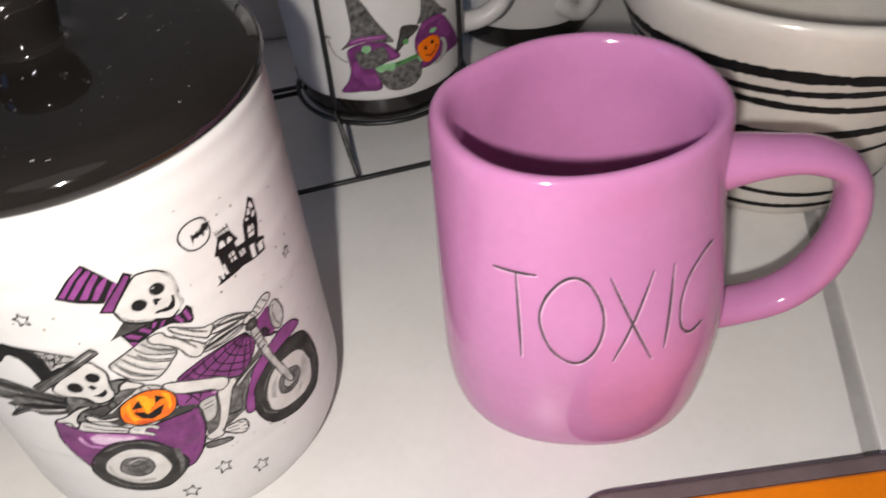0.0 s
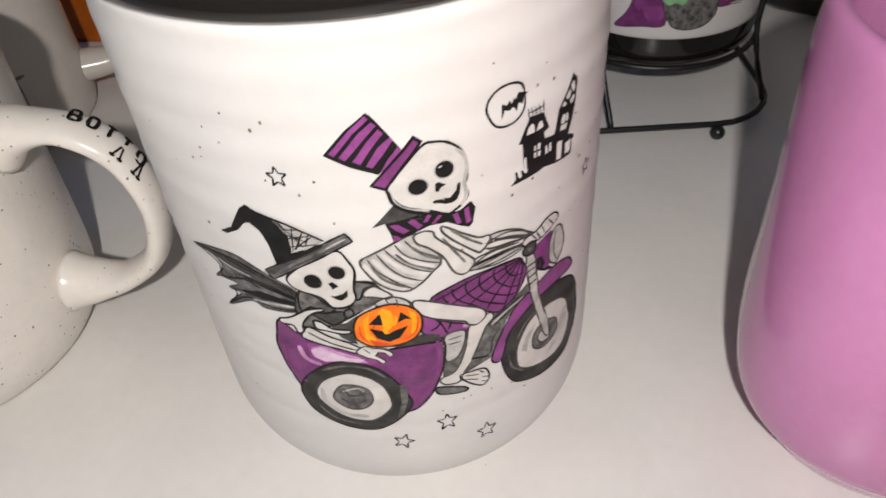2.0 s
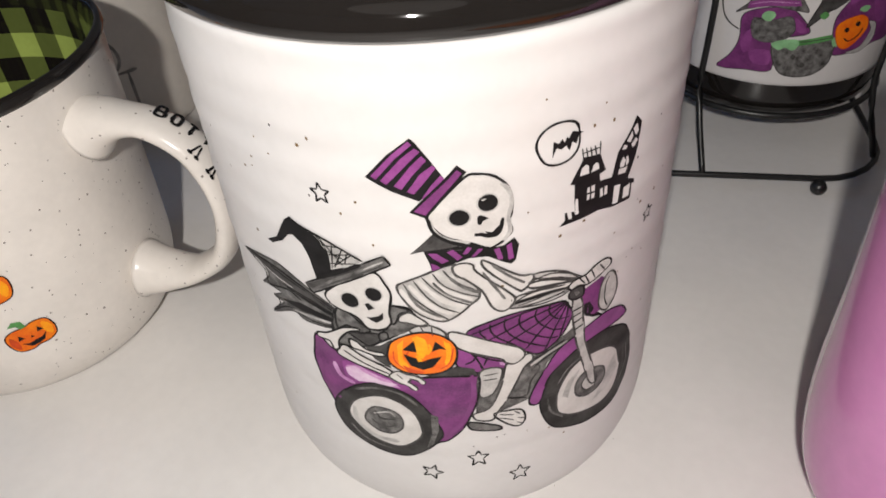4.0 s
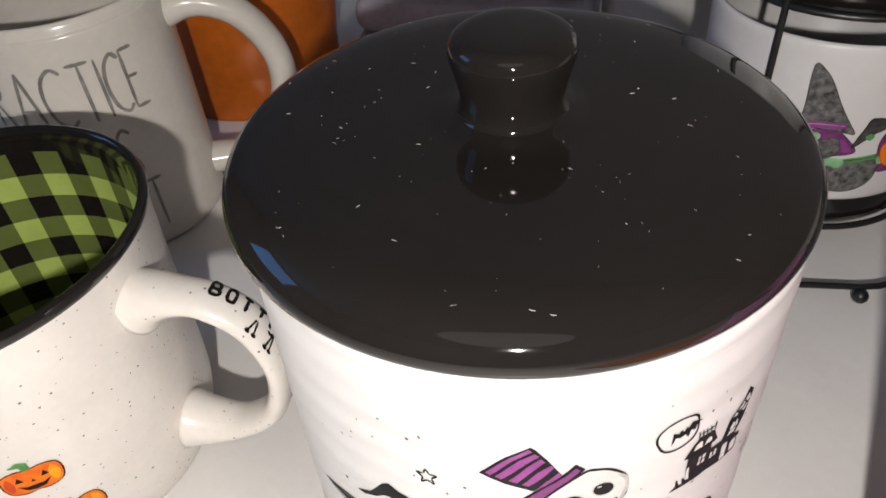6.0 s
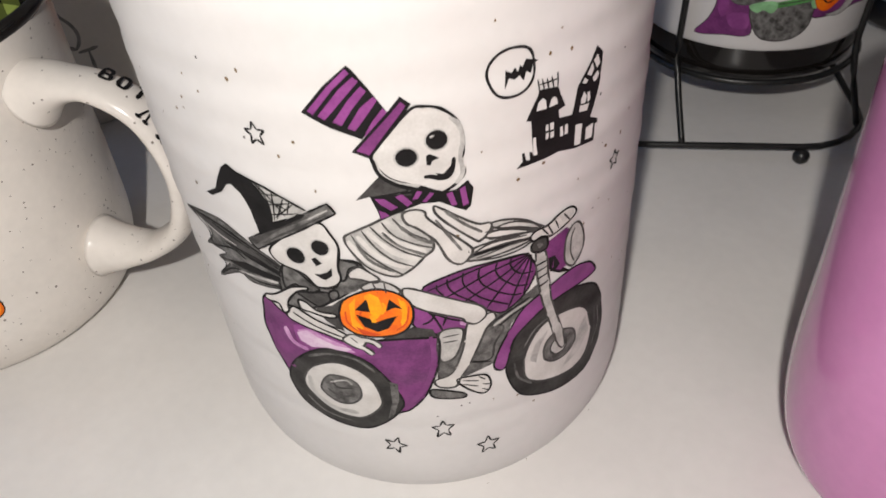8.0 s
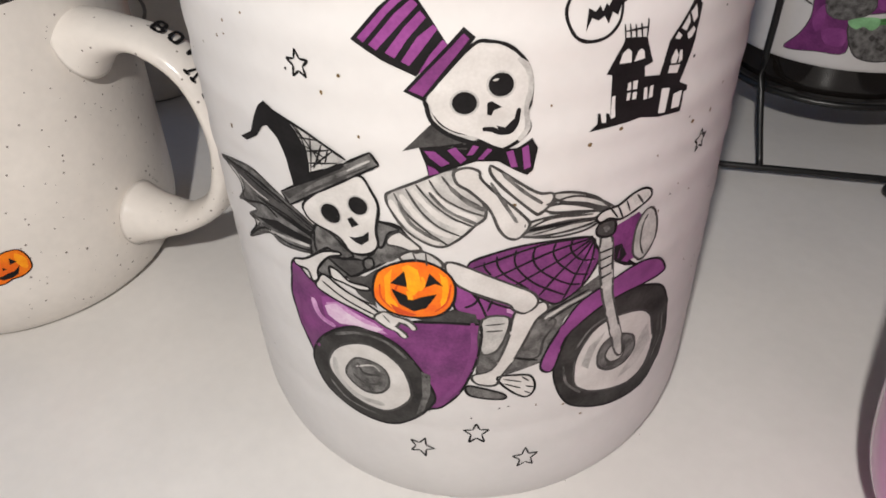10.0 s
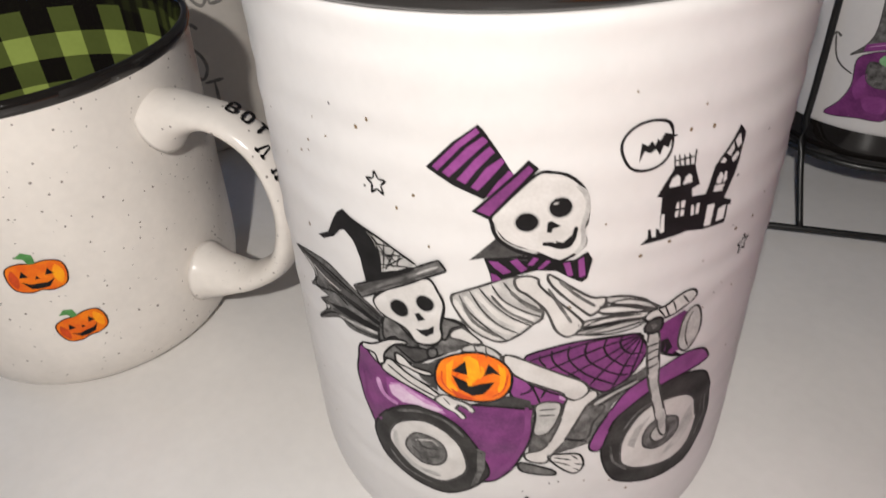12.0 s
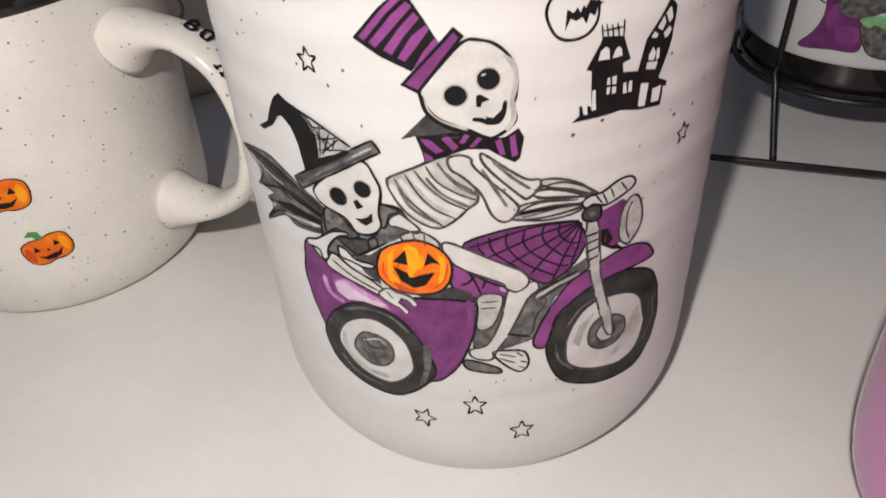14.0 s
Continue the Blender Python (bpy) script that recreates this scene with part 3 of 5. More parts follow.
fill(SMOKE, 8, [(55.6, 89.6), (56.5, 90.1), (57.3, 88.9), (56.4, 88.3)])
line(INK, 7, 0.6, [(55.6, 84), (58.2, 84.2)])
line(INK, 7, 0.6, [(55.7, 82), (58.3, 82.4)])
line(INK, 7, 0.6, [(55.9, 79.9), (58.5, 80.4)])
line(INK, 7, 0.6, [(56.2, 77.7), (58.7, 78.3)])
fill(INK, 3, [(58.8, 84.3), (60.4, 84.3), (62.8, 79.6), (65.4, 77.1), (61.8, 78.5), (59.3, 80.3)])
fill(BONESHADE, 4, [(69.3, 54.2), (71.9, 58.2), (73.6, 51.7), (69.9, 46.8), (64, 45.4), (67.2, 49.3)])
fill(BONESHADE, 4, [(54.4, 54.4), (55.6, 59.8), (59.3, 62.4), (57.5, 59.1), (56.1, 52.9)])
line(COAL, 3, 1.1, [(75.6, 59), (76.1, 50.1), (73.2, 43.8), (67.5, 41.6)])
line(SMOKE, 3, 0.5, [(77.2, 57.2), (77.7, 50), (75.1, 44.4)])
line(SMOKE, 3, 0.7, [(50.3, 55.8), (51.2, 50.7), (54.9, 46.1)])
line(SMOKE, 3, 0.6, [(52.4, 60.1), (55.7, 64.6), (60.3, 66.7)])
shape(BONESHADE, COAL, 2, [(33.6, 72.1), (38.5, 72.2), (37.9, 67.3), (36.1, 63.5), (33.2, 63.6)])
line(COAL, 3, 0.4, [(34.2, 70.6), (37.7, 70.8)])
line(COAL, 3, 0.4, [(34.2, 69.1), (37.4, 69.1)])
shape(SMOKE, COAL, 2, [(40, 61.5), (41.1, 66.8), (44.2, 70.9), (47.8, 69.6), (45.6, 65.2), (44.5, 60.7)])
line(INK, 3, 0.7, [(39.6, 61.5), (44.5, 59.8)])
line(INK, 2, 0.7, [(44.8, 71.5), (49.4, 73.8), (54.2, 75.7)])
line(INK, 2, 0.5, [(46.3, 69.9), (50.7, 72.3), (55.3, 74)])
line(BONESHADE, 2, 0.9, [(45.5, 70.6), (50, 73), (54.8, 74.8)])
end_print(canister)

begin_print("sidecar_print", "printed purple sidecar with a witch-hat skeleton")
shape(SMOKE, COAL, 1, [(-27.8, 92.6), (-18, 95.7), (-10, 95.6), (1.9, 89.2), (1.6, 83.1), (-7.8, 81), (-11.9, 82), (-20.9, 76.4), (-14.7, 83), (-18.6, 83.1), (-14.7, 86.2), (-20.3, 85.9), (-22.4, 85.1), (-18.4, 89.6), (-20.3, 93.1)])
line(INK, 2, 0.7, [(-16.1, 94.2), (-5.8, 91.9), (1.4, 87.8)])
line(INK, 2, 0.7, [(-14, 89.9), (-4.7, 89.2), (1.4, 86.1)])
line(COAL, 2, 1.4, [(-8.1, 93.5), (-2, 90.6), (1.5, 88.8)])
line(COAL, 2, 1.2, [(-13.7, 83.2), (-5.4, 85.4), (0.8, 84.3)])
shape(SMOKE, INK, 2, [(1.9, 89.2), (8.4, 88.8), (13, 85.7), (15.5, 90.4), (16, 93.7), (19.1, 93.6), (20.7, 91.3), (21.9, 88.3), (18.1, 86.6), (12.9, 82.4), (5.9, 78.5), (0.3, 79.1)])
shape(BONE, INK, 5, [(1, 94.6), (7.1, 99.9), (12.9, 102.9), (15, 99.9), (15.9, 96.7), (15.1, 92), (15, 88.3), (12.6, 86), (9.4, 85.9), (7.1, 88.7), (2.4, 90.2), (0.7, 92)])
fill(INK, 6, [(9.8, 93.5), (10.8, 94.1), (12, 92.7), (10.5, 91.7)])
fill(INK, 6, [(9.5, 89.3), (10.8, 89.4), (12.4, 90.2), (13.7, 91.6), (13.4, 89.3), (11.8, 87.9), (10.7, 88.3)])
fill(INK, 4, [(-14.2, 102.9), (-10.5, 105.2), (-6.5, 111.6), (-4.9, 112.8), (-1.3, 111), (4.5, 109.2), (10.5, 105.9), (4, 100.9), (-1.3, 96.9), (-1.8, 102.5), (-3.2, 106.4), (-5, 108.2), (-6.4, 107.6), (-8.8, 104.9), (-12.4, 102.7)])
fill(BONESHADE, 5, [(0.3, 110.7), (4.7, 109.1), (10.9, 105.5), (8.3, 103.8), (3.2, 101.4), (3.3, 105.1), (2.0, 108.9)])
line(INK, 6, 0.42, [(1.0, 110.6), (2.9, 107.6), (3.2, 101.7)])
line(INK, 6, 0.42, [(1.9, 110.1), (6.2, 103.4)])
line(INK, 6, 0.42, [(4.7, 108.9), (3.6, 101.7)])
line(INK, 6, 0.42, [(8.6, 106.7), (4.0, 102.6)])
line(INK, 6, 0.42, [(7.8, 107.0), (6.7, 103.7)])
line(INK, 6, 0.42, [(6.7, 107.6), (4.3, 102.3)])
line(INK, 6, 0.42, [(2.2, 108.0), (6.0, 108.3)])
line(INK, 6, 0.42, [(2.8, 105.4), (8.1, 106.8)])
line(INK, 6, 0.42, [(3.3, 103.2), (9.2, 104.5)])
line(INK, 6, 0.42, [(2.4, 106.8), (6.8, 105.1)])
line(INK, 6, 0.7, [(-5.4, 112.2), (0.3, 110.7), (4.7, 109.1), (10.9, 105.5)])
fill(SMOKE, 6, [(-4.6, 94.9), (2.9, 99.8), (10.6, 104.8), (15.5, 107.8), (16.8, 105.4), (11.8, 102.4), (4.3, 97.5), (-2.6, 92.8)])
line(INK, 7, 0.55, [(-4.6, 94.9), (2.9, 99.8)])
line(INK, 7, 0.55, [(2.9, 99.8), (10.6, 104.8)])
line(INK, 7, 0.55, [(10.6, 104.8), (15.5, 107.8)])
line(INK, 7, 0.55, [(15.5, 107.8), (16.8, 105.4)])
line(INK, 7, 0.55, [(16.8, 105.4), (11.8, 102.4)])
line(INK, 7, 0.55, [(11.8, 102.4), (4.3, 97.5)])
line(INK, 7, 0.55, [(4.3, 97.5), (-2.6, 92.8)])
line(INK, 7, 0.55, [(-2.6, 92.8), (-4.6, 94.9)])
fill(COAL, 7, [(-3.9, 94.9), (2.8, 99.4), (10.5, 104.5), (11.0, 103.8), (4.8, 100.1), (-2.7, 94.0)])
line(INK, 7, 1.3, [(-0.8, 97.7), (5.0, 101.3), (10.3, 104.5)])
line(COAL, 7, 0.4, [(-0.7, 95.0), (5.1, 98.8), (10.7, 102.2)])
line(COAL, 7, 0.4, [(2.4, 97.3), (9.0, 101.5), (14.7, 104.9)])
line(BONESHADE, 7, 0.5, [(10.9, 103.4), (13.4, 105.0), (15.3, 106.1)])
fill(COAL, 2, [(-25.8, 93.6), (-17.8, 94.9), (-8.5, 93.9), (-1.6, 90.9), (1.3, 88.5), (0.4, 87.6), (-5.8, 88.8), (-13.2, 90.5), (-17.7, 92.7)])
fill(INK, 3, [(-13.4, 89.8), (-9.5, 88.9), (-3.7, 88.4), (1.0, 86.3), (1.0, 87.7), (-5.1, 88.8)])
fill(INK, 3, [(-17.2, 84.1), (-14.9, 84.4), (-8.1, 86.6), (0.8, 85.9), (0.7, 84.6), (-7.9, 84.2), (-12.4, 84.2)])
line(INK, 3, 0.7, [(-26.4, 93.5), (-14.6, 94.8), (-5.6, 92.8), (1.4, 88.8)])
line(INK, 3, 0.6, [(-25.8, 93.2), (-19.5, 91.2), (-19.4, 86.5), (-11.8, 88.9), (-7.8, 87.4)])
line(INK, 3, 0.6, [(-17.3, 84.0), (-16.4, 81.7), (-20.1, 77.3), (-12.9, 82.7), (-6.0, 82.1), (0.9, 83.1)])
line(BONESHADE, 3, 0.8, [(-11.5, 82.7), (-5.6, 83.5), (0.1, 84.1)])
line(BONESHADE, 3, 0.6, [(-18.8, 92.8), (-13.8, 91.5), (-9.4, 90.8)])
shape(PLUM, INK, 2, [(-4.8, 78.6), (0.1, 74.4), (13.2, 69.9), (23.3, 71.5), (32.2, 72.4), (33.2, 65.7), (30.3, 54.5), (25.8, 47.6), (22.4, 46), (15.5, 44.3), (-2.5, 51.4), (-6.6, 60.3), (-7.9, 68.6), (-6.7, 74.3)])
shape(RUBBER, INK, 4, [(-4.4, 53.8), (1.8, 62.6), (10, 66.9), (18, 63.1), (22.7, 54), (23.6, 48.4), (18.1, 41.4), (12.5, 38.5), (3.7, 39.8), (-3.1, 45.4)])
shape(BONE, COAL, 5, [(-0.1, 53.6), (3.6, 59.3), (9.8, 62.4), (15.8, 59.8), (18.7, 52.8), (18.1, 47.7), (12.5, 42.9), (5.1, 44.5), (0.6, 48.9)])
shape(SMOKE, COAL, 6, [(4.2, 51.3), (5.6, 55.4), (8.2, 57.6), (12.2, 57.1), (14.2, 54.1), (13.8, 50.8), (11.2, 48), (7.3, 47.9)])
fill(COAL, 3, [(25.8, 74.6), (29.3, 74.8), (32.2, 72.4), (23.3, 71.2), (20.9, 71.8)])
shape(SMOKE, INK, 4, [(2.2, 89.5), (5.3, 89.1), (8.2, 86.5), (9.9, 84.9), (7, 83.5), (4.6, 85.3), (1.7, 83.5)])
shape(SMOKE, INK, 4, [(15, 93.8), (17.5, 93.8), (19.3, 92.8), (17.3, 91.7), (16.2, 88.9), (15.2, 88.1), (15, 90.7)])
shape(COAL, INK, 4, [(4.5, 83), (8.4, 83.9), (11.7, 84.4), (11.7, 81.9), (9.1, 79.9), (7.9, 80.2), (5.4, 81.9)])
shape(SMOKE, INK, 5, [(12.1, 84.8), (13.6, 85.4), (13.9, 83.8), (12.7, 82.4), (11.8, 83.1)])
fill(SMOKE, 3, [(15, 86.7), (18.7, 88.6), (19.7, 87.2), (17.8, 85.6), (15.3, 84.4)])
fill(COAL, 3, [(7.8, 79.5), (11.8, 80.6), (14.6, 83.3), (13.2, 76.6), (13.4, 72.9), (9.9, 75.7)])
shape(BONE, INK, 5, [(-4.7, 79.1), (-1.6, 80.4), (3, 83.9), (6.6, 85), (7.2, 84.4), (4.2, 82.9), (1.3, 79.1), (1.1, 76.5), (-0.5, 75.5), (-1.3, 77.8), (-4.3, 77.8)])
shape(BONE, COAL, 4, [(17, 89), (16.8, 90.3), (18.1, 91.8), (19.6, 92.3), (21.6, 90.5), (22.9, 88.9), (21.9, 88), (18.7, 88.9)])
shape(BONESHADE, COAL, 4, [(19.1, 87.1), (22, 88.4), (24.7, 87.7), (26.7, 85.7), (25.5, 84.3), (22.9, 85.4), (19.5, 85.9)])
line(COAL, 5, 0.45, [(21.4, 87.9), (22, 86)])
line(COAL, 5, 0.45, [(23.7, 87.9), (23.8, 85.3)])
shape(BONE, INK, 4, [(0.9, 76.5), (2.8, 78.2), (7.2, 75.7), (10.9, 73.8), (13.3, 72.2), (14.5, 71.2), (13.1, 69.8), (9.2, 71), (3.8, 72.3), (0.1, 73.9)])
line(INK, 5, 0.6, [(2, 76.4), (6.8, 73.2), (12.7, 71.1)])
shape(BONE, INK, 5, [(4.1, 80.5), (5.9, 80.3), (8.3, 78.5), (11.8, 78.4), (12.5, 77.6), (10.1, 77.1), (6.8, 77.8), (4.5, 78.2)])
line(INK, 5, 0.6, [(3.6, 77.9), (7.8, 75.4), (12.5, 73.8)])
line(COAL, 6, 2.0, [(16, 71.3), (19.2, 70.7), (21, 69)])
line(COAL, 6, 2.0, [(15.8, 69.1), (17.4, 68.3), (19, 66.5)])
shape(BONE, COAL, 7, [(12.6, 70.5), (14.6, 72.5), (16.5, 72), (17.9, 70.6), (16.1, 68.4), (14.3, 69)])
line(BONE, 8, 1.0, [(16, 71.3), (19.2, 70.7), (20.7, 69.1)])
line(BONE, 8, 1.0, [(15.8, 69.1), (17.4, 68.3), (18.8, 66.7)])
line(COAL, 8, 0.4, [(14.5, 71.6), (15.9, 70)])
fill(COAL, 3, [(28.1, 75.1), (32.3, 73.6), (32.9, 71.2), (26.5, 71.4), (24.8, 72.3)])
line(INK, 3, 0.7, [(20, 70.8), (26.5, 71.3), (33.1, 70.9)])
fill(PURPLE, 3, [(0.6, 71.5), (4.7, 73.2), (9.3, 71.7), (14.4, 70.1), (19.7, 67.4), (13.8, 65), (7, 65.3), (0.9, 64.5)])
fill(LILAC, 4, [(1.6, 70.4), (4.9, 71.9), (7.8, 70.4), (12.7, 68.8), (15, 66.6), (10.7, 66.5), (6.6, 67), (3.1, 66.7)])
oval(BONESHADE, 5.5, (6.5, 93.7), 2.3, 2.3)
oval(BONESHADE, 5.5, (12.1, 96.6), 2.1, 2.1)
fill(PALE, 5, [(1.3, 69.6), (4.2, 71.2), (6.6, 69.7), (10.5, 68.2), (14.3, 67.9), (12.8, 66.6), (8.5, 67.0), (4.4, 66.0), (1.9, 67.3)])
line(LILAC, 4, 1.6, [(-1.7, 70.2), (-0.4, 65.9), (3.2, 64.6)])
line(PLUM_DEEP, 4, 1.6, [(-6.2, 69.1), (-6.3, 62.7), (-4.1, 57.3), (-2.3, 56.0)])
line(PLUM_DEEP, 4, 1.4, [(31.7, 71.4), (31.8, 64.1), (29.2, 54.8), (24.3, 48.7)])
fill(SMOKE, 5, [(21.3, 57.2), (23.1, 56.4), (22.9, 51.1), (21.3, 45.4), (19.6, 43.8), (21.2, 50.1)])
line(SMOKE, 5, 0.9, [(2.8, 62.4), (8.9, 65.0), (14.6, 64.3), (18.6, 60.7)])
line(SMOKE, 5, 0.7, [(-0.6, 46.8), (3.8, 42.5), (10.9, 40.7)])
line(BONESHADE, 6, 1.6, [(1.5, 54.8), (2.0, 48.9), (6.3, 45.3), (12.6, 45.0)])
line(COAL, 7, 0.7, [(7.3, 55.8), (8.6, 53.3), (12.3, 53.9)])
line(COAL, 7, 0.7, [(5.9, 52.2), (8.8, 50.3), (12.7, 51.7)])
line(BONESHADE, 7, 0.6, [(6.8, 54.5), (10.8, 56.3), (12.4, 55.0)])
oval(INK, 6, (6.5, 93.7), 2.0, 2.0)
oval(INK, 6, (12.1, 96.6), 1.8, 1.8)
end_print(canister)

begin_print("pumpkin_print", "printed orange carved pumpkin")
shape(ORANGE, INK, 5, [(13.1, 78), (14.4, 82.4), (18, 85.1), (22.2, 86.3), (26.1, 85), (28.5, 81.8), (28.4, 77.2), (25.8, 73.5), (21.5, 72.2), (16.6, 72.5), (13.8, 74.7)])
fill(AMBER, 6, [(19.2, 84.5), (20.4, 85.2), (22.1, 84.2), (22.7, 80.1), (21, 77.9), (19.5, 80)])
fill(AMBER, 6, [(15.6, 81.5), (17.3, 83.7), (16.4, 78.6), (17.1, 73.9), (15.5, 74.8)])
fill(REDDISH, 6, [(16.2, 75.3), (18.6, 73.9), (21.6, 72.9), (19.7, 72.5), (17.3, 72.7)])
fill(AMBER, 6, [(26, 83.9), (27.4, 81.8), (27.3, 77.9), (25.8, 74.6), (26.4, 79.4)])
line(REDDISH, 6, 0.5, [(14.6, 79.6), (14.7, 76.5), (16.6, 73.7)])
line(AMBER, 6, 1.0, [(16.3, 81.1), (16.3, 77.4), (17.7, 74.6)])
line(REDDISH, 6, 0.45, [(24.8, 74.3), (27.1, 76.9), (28.0, 81.2)])
line(AMBER, 6, 0.9, [(26.9, 82.9), (27.2, 80.0), (26.1, 76.6)])
line(REDDISH, 6, 0.4, [(19.1, 81.9), (18.2, 80.2), (17.3, 78.2)])
line(AMBER, 6, 0.8, [(22.8, 82.6), (23.0, 80.9), (22.1, 79.3)])
fill(INK, 7, [(16.7, 80.2), (19.6, 83.6), (19.9, 79.8)])
fill(INK, 7, [(23.2, 80.1), (24.2, 83.6), (26.6, 80.6), (25.1, 81.1)])
fill(INK, 7, [(16.8, 79), (19.6, 78), (20.7, 76.9), (22.6, 77.9), (25.4, 78.8), (23.2, 75.1), (20.8, 73.9), (18.2, 75.5)])
fill(AMBER, 8, [(19.6, 78.9), (20.8, 79), (20.9, 77), (20, 77)])
end_print(canister)

begin_print("castle_print", "printed black haunted castle")
fill(INK, 2, [(50.9, 109.9), (52.3, 111), (52.3, 112.7), (52.8, 112.7), (53.1, 111), (53.9, 110.9), (53.8, 112.5), (54.4, 112.3), (54.7, 111.4), (54.1, 118.9), (53.1, 119.2), (55.4, 123.4), (55.7, 124.6), (59.8, 123.9), (61.7, 119.4), (60.1, 119), (60.4, 117.3), (63.5, 116.7), (64.7, 122), (69.3, 128.3), (70.9, 126.5), (70.9, 120.7), (68.8, 113.9), (71, 112.7), (70.9, 111.8), (70.1, 111.9), (69.8, 108.4), (64.5, 109.1), (60.4, 110.2), (58, 110)])
fill(PAPER, 3, [(55.2, 120.5), (55.6, 122.1), (56.5, 122.7), (57.2, 122.1), (57.4, 120.3)])
fill(PAPER, 3, [(57.9, 120.3), (58.4, 121.8), (59, 122.2), (59.6, 121.7), (59.9, 120.4)])
fill(PAPER, 3, [(57.3, 116.9), (57.8, 117), (58, 115.6), (57.3, 115.6)])
fill(PAPER, 3, [(58.2, 117), (59.1, 117), (59.2, 115.4), (58.4, 115.5)])
fill(PAPER, 3, [(57.4, 115.1), (58.1, 115.1), (58, 113.8), (57.4, 113.8)])
fill(PAPER, 3, [(58.5, 115), (59.3, 114.9), (59.3, 113.7), (58.5, 113.7)])
fill(PAPER, 3, [(60.7, 115.2), (61.3, 115.2), (61.6, 113.1), (60.8, 113.1)])
fill(PAPER, 3, [(61.9, 115.2), (62.6, 115.2), (62.7, 113.1), (61.9, 113.1)])
fill(PAPER, 3, [(64.7, 114), (66.5, 113.6), (65.8, 109.5), (64.2, 109.8)])
fill(PAPER, 3, [(67.5, 112.2), (69.6, 112.3), (69.1, 109.5), (67.2, 109.7)])
fill(PAPER, 3, [(54.6, 115.2), (55.2, 115.2), (55.5, 111.5), (54.7, 111.4)])
fill(PAPER, 3, [(65.6, 119.1), (66.4, 120.3), (67.2, 119.1), (66.8, 117.8), (65.6, 118.1)])
fill(PAPER, 3, [(67.3, 119.8), (67.9, 119.8), (68.2, 118.1), (67.4, 117.6)])
fill(PAPER, 3, [(65.4, 117.8), (67.9, 117.3), (67.6, 115.9), (65.3, 116.5)])
fill(PAPER, 3, [(66.8, 123.6), (68, 125.5), (68.6, 124.1), (68.1, 122.8)])
fill(PAPER, 3, [(68.3, 125.8), (69.4, 126.7), (70.2, 124.6), (69.5, 123.8)])
fill(PAPER, 3, [(65.7, 122.2), (66.3, 123.1), (67.3, 122.3), (66.9, 121.7)])
fill(PAPER, 3, [(68.5, 122.2), (69.7, 123.2), (70.4, 122.4), (69.8, 121.4), (69, 121.2)])
line(INK, 2, 0.4, [(55.7, 124.3), (55.3, 126.7)])
line(INK, 2, 0.4, [(56.7, 124.3), (56.2, 126.6)])
line(INK, 2, 0.4, [(57.7, 124.1), (57.2, 126.4)])
line(INK, 2, 0.4, [(58.8, 123.9), (58.2, 126.4)])
line(INK, 2, 0.4, [(59.7, 123.7), (59.5, 126.8)])
line(INK, 2, 0.4, [(55.5, 125.6), (59.6, 125.5)])
end_print(canister)

begin_print("moon_print", "printed moon outline with a bat")
ring(INK, 2, 0.6, [(45.9, 129.1), (46.2, 131.5), (48, 133.3), (50.6, 133.8), (53.4, 133), (54.6, 130.8), (54.5, 127.6), (52.7, 125.5), (49.9, 125), (47.4, 126.1)])
fill(INK, 3, [(48.9, 126.7), (49.2, 130), (50.3, 129.3), (51, 130.1), (51.5, 129.2), (52, 130.3), (52.4, 129.8), (53.1, 131.1), (55.6, 130.2), (54.5, 129.8), (54, 128.3), (53.1, 128.9), (52.5, 127.3), (51.8, 128.5), (50.8, 128), (49.8, 128.5)])
end_print(canister)
begin_print("star_print", "small hand-drawn star outline")
star(INK, 2, (4.3, 121.2), 2.6, 3)
end_print(canister)
begin_print("star_print", "small hand-drawn star outline")
star(INK, 2, (20.1, 32.8), 3.5, -20)
end_print(canister)
begin_print("star_print", "small hand-drawn star outline")
star(INK, 2, (32.2, 38.4), 3.4, 0)
end_print(canister)
begin_print("star_print", "small hand-drawn star outline")
star(INK, 2, (43, 28.5), 3.6, 0)
end_print(canister)
begin_print("star_print", "small hand-drawn star outline")
star(INK, 2, (78.8, 99.1), 2.5, 4)
end_print(canister)

begin_print("speck_print", "scattered brown iron specks")
for u, v in [(3.8, 133.2), (11.5, 120.4), (8, 117.1), (-15.1, 121.6), (51.4, 107.4), (58.1, 130.5), (62.9, 129.9), (56.9, 109.1), (30.7, 104.9), (38, 97.4), (39, 97.8), (40.8, 93.7), (37.7, 115.4), (-17.6, 103.6), (1.2, 131.2), (55.1, 93.7), (50.9, 44.1), (55.7, 38.5), (74.8, 104.5), (80.9, 104.4)]:
    oval(BROWN, 1, (u, v), rng.uniform(0.25, 0.5), rng.uniform(0.25, 0.5))
for k in range(70):
    oval(rng.choice((BROWN, COAL)), 0, (rng.uniform(-60, 110), rng.uniform(10, 146)), rng.uniform(0.12, 0.3), rng.uniform(0.15, 0.35))
tagged(end_print(canister), kind="stuff")


# ---- orchid pink mug ----
def rounded_square(a, along, across, power, turn):
    c, s = math.cos(a - turn), math.sin(a - turn)
    k = (abs(c / along) ** power + abs(s / across) ** power) ** (-1 / power)
    return Vector((k * math.cos(a), k * math.sin(a)))


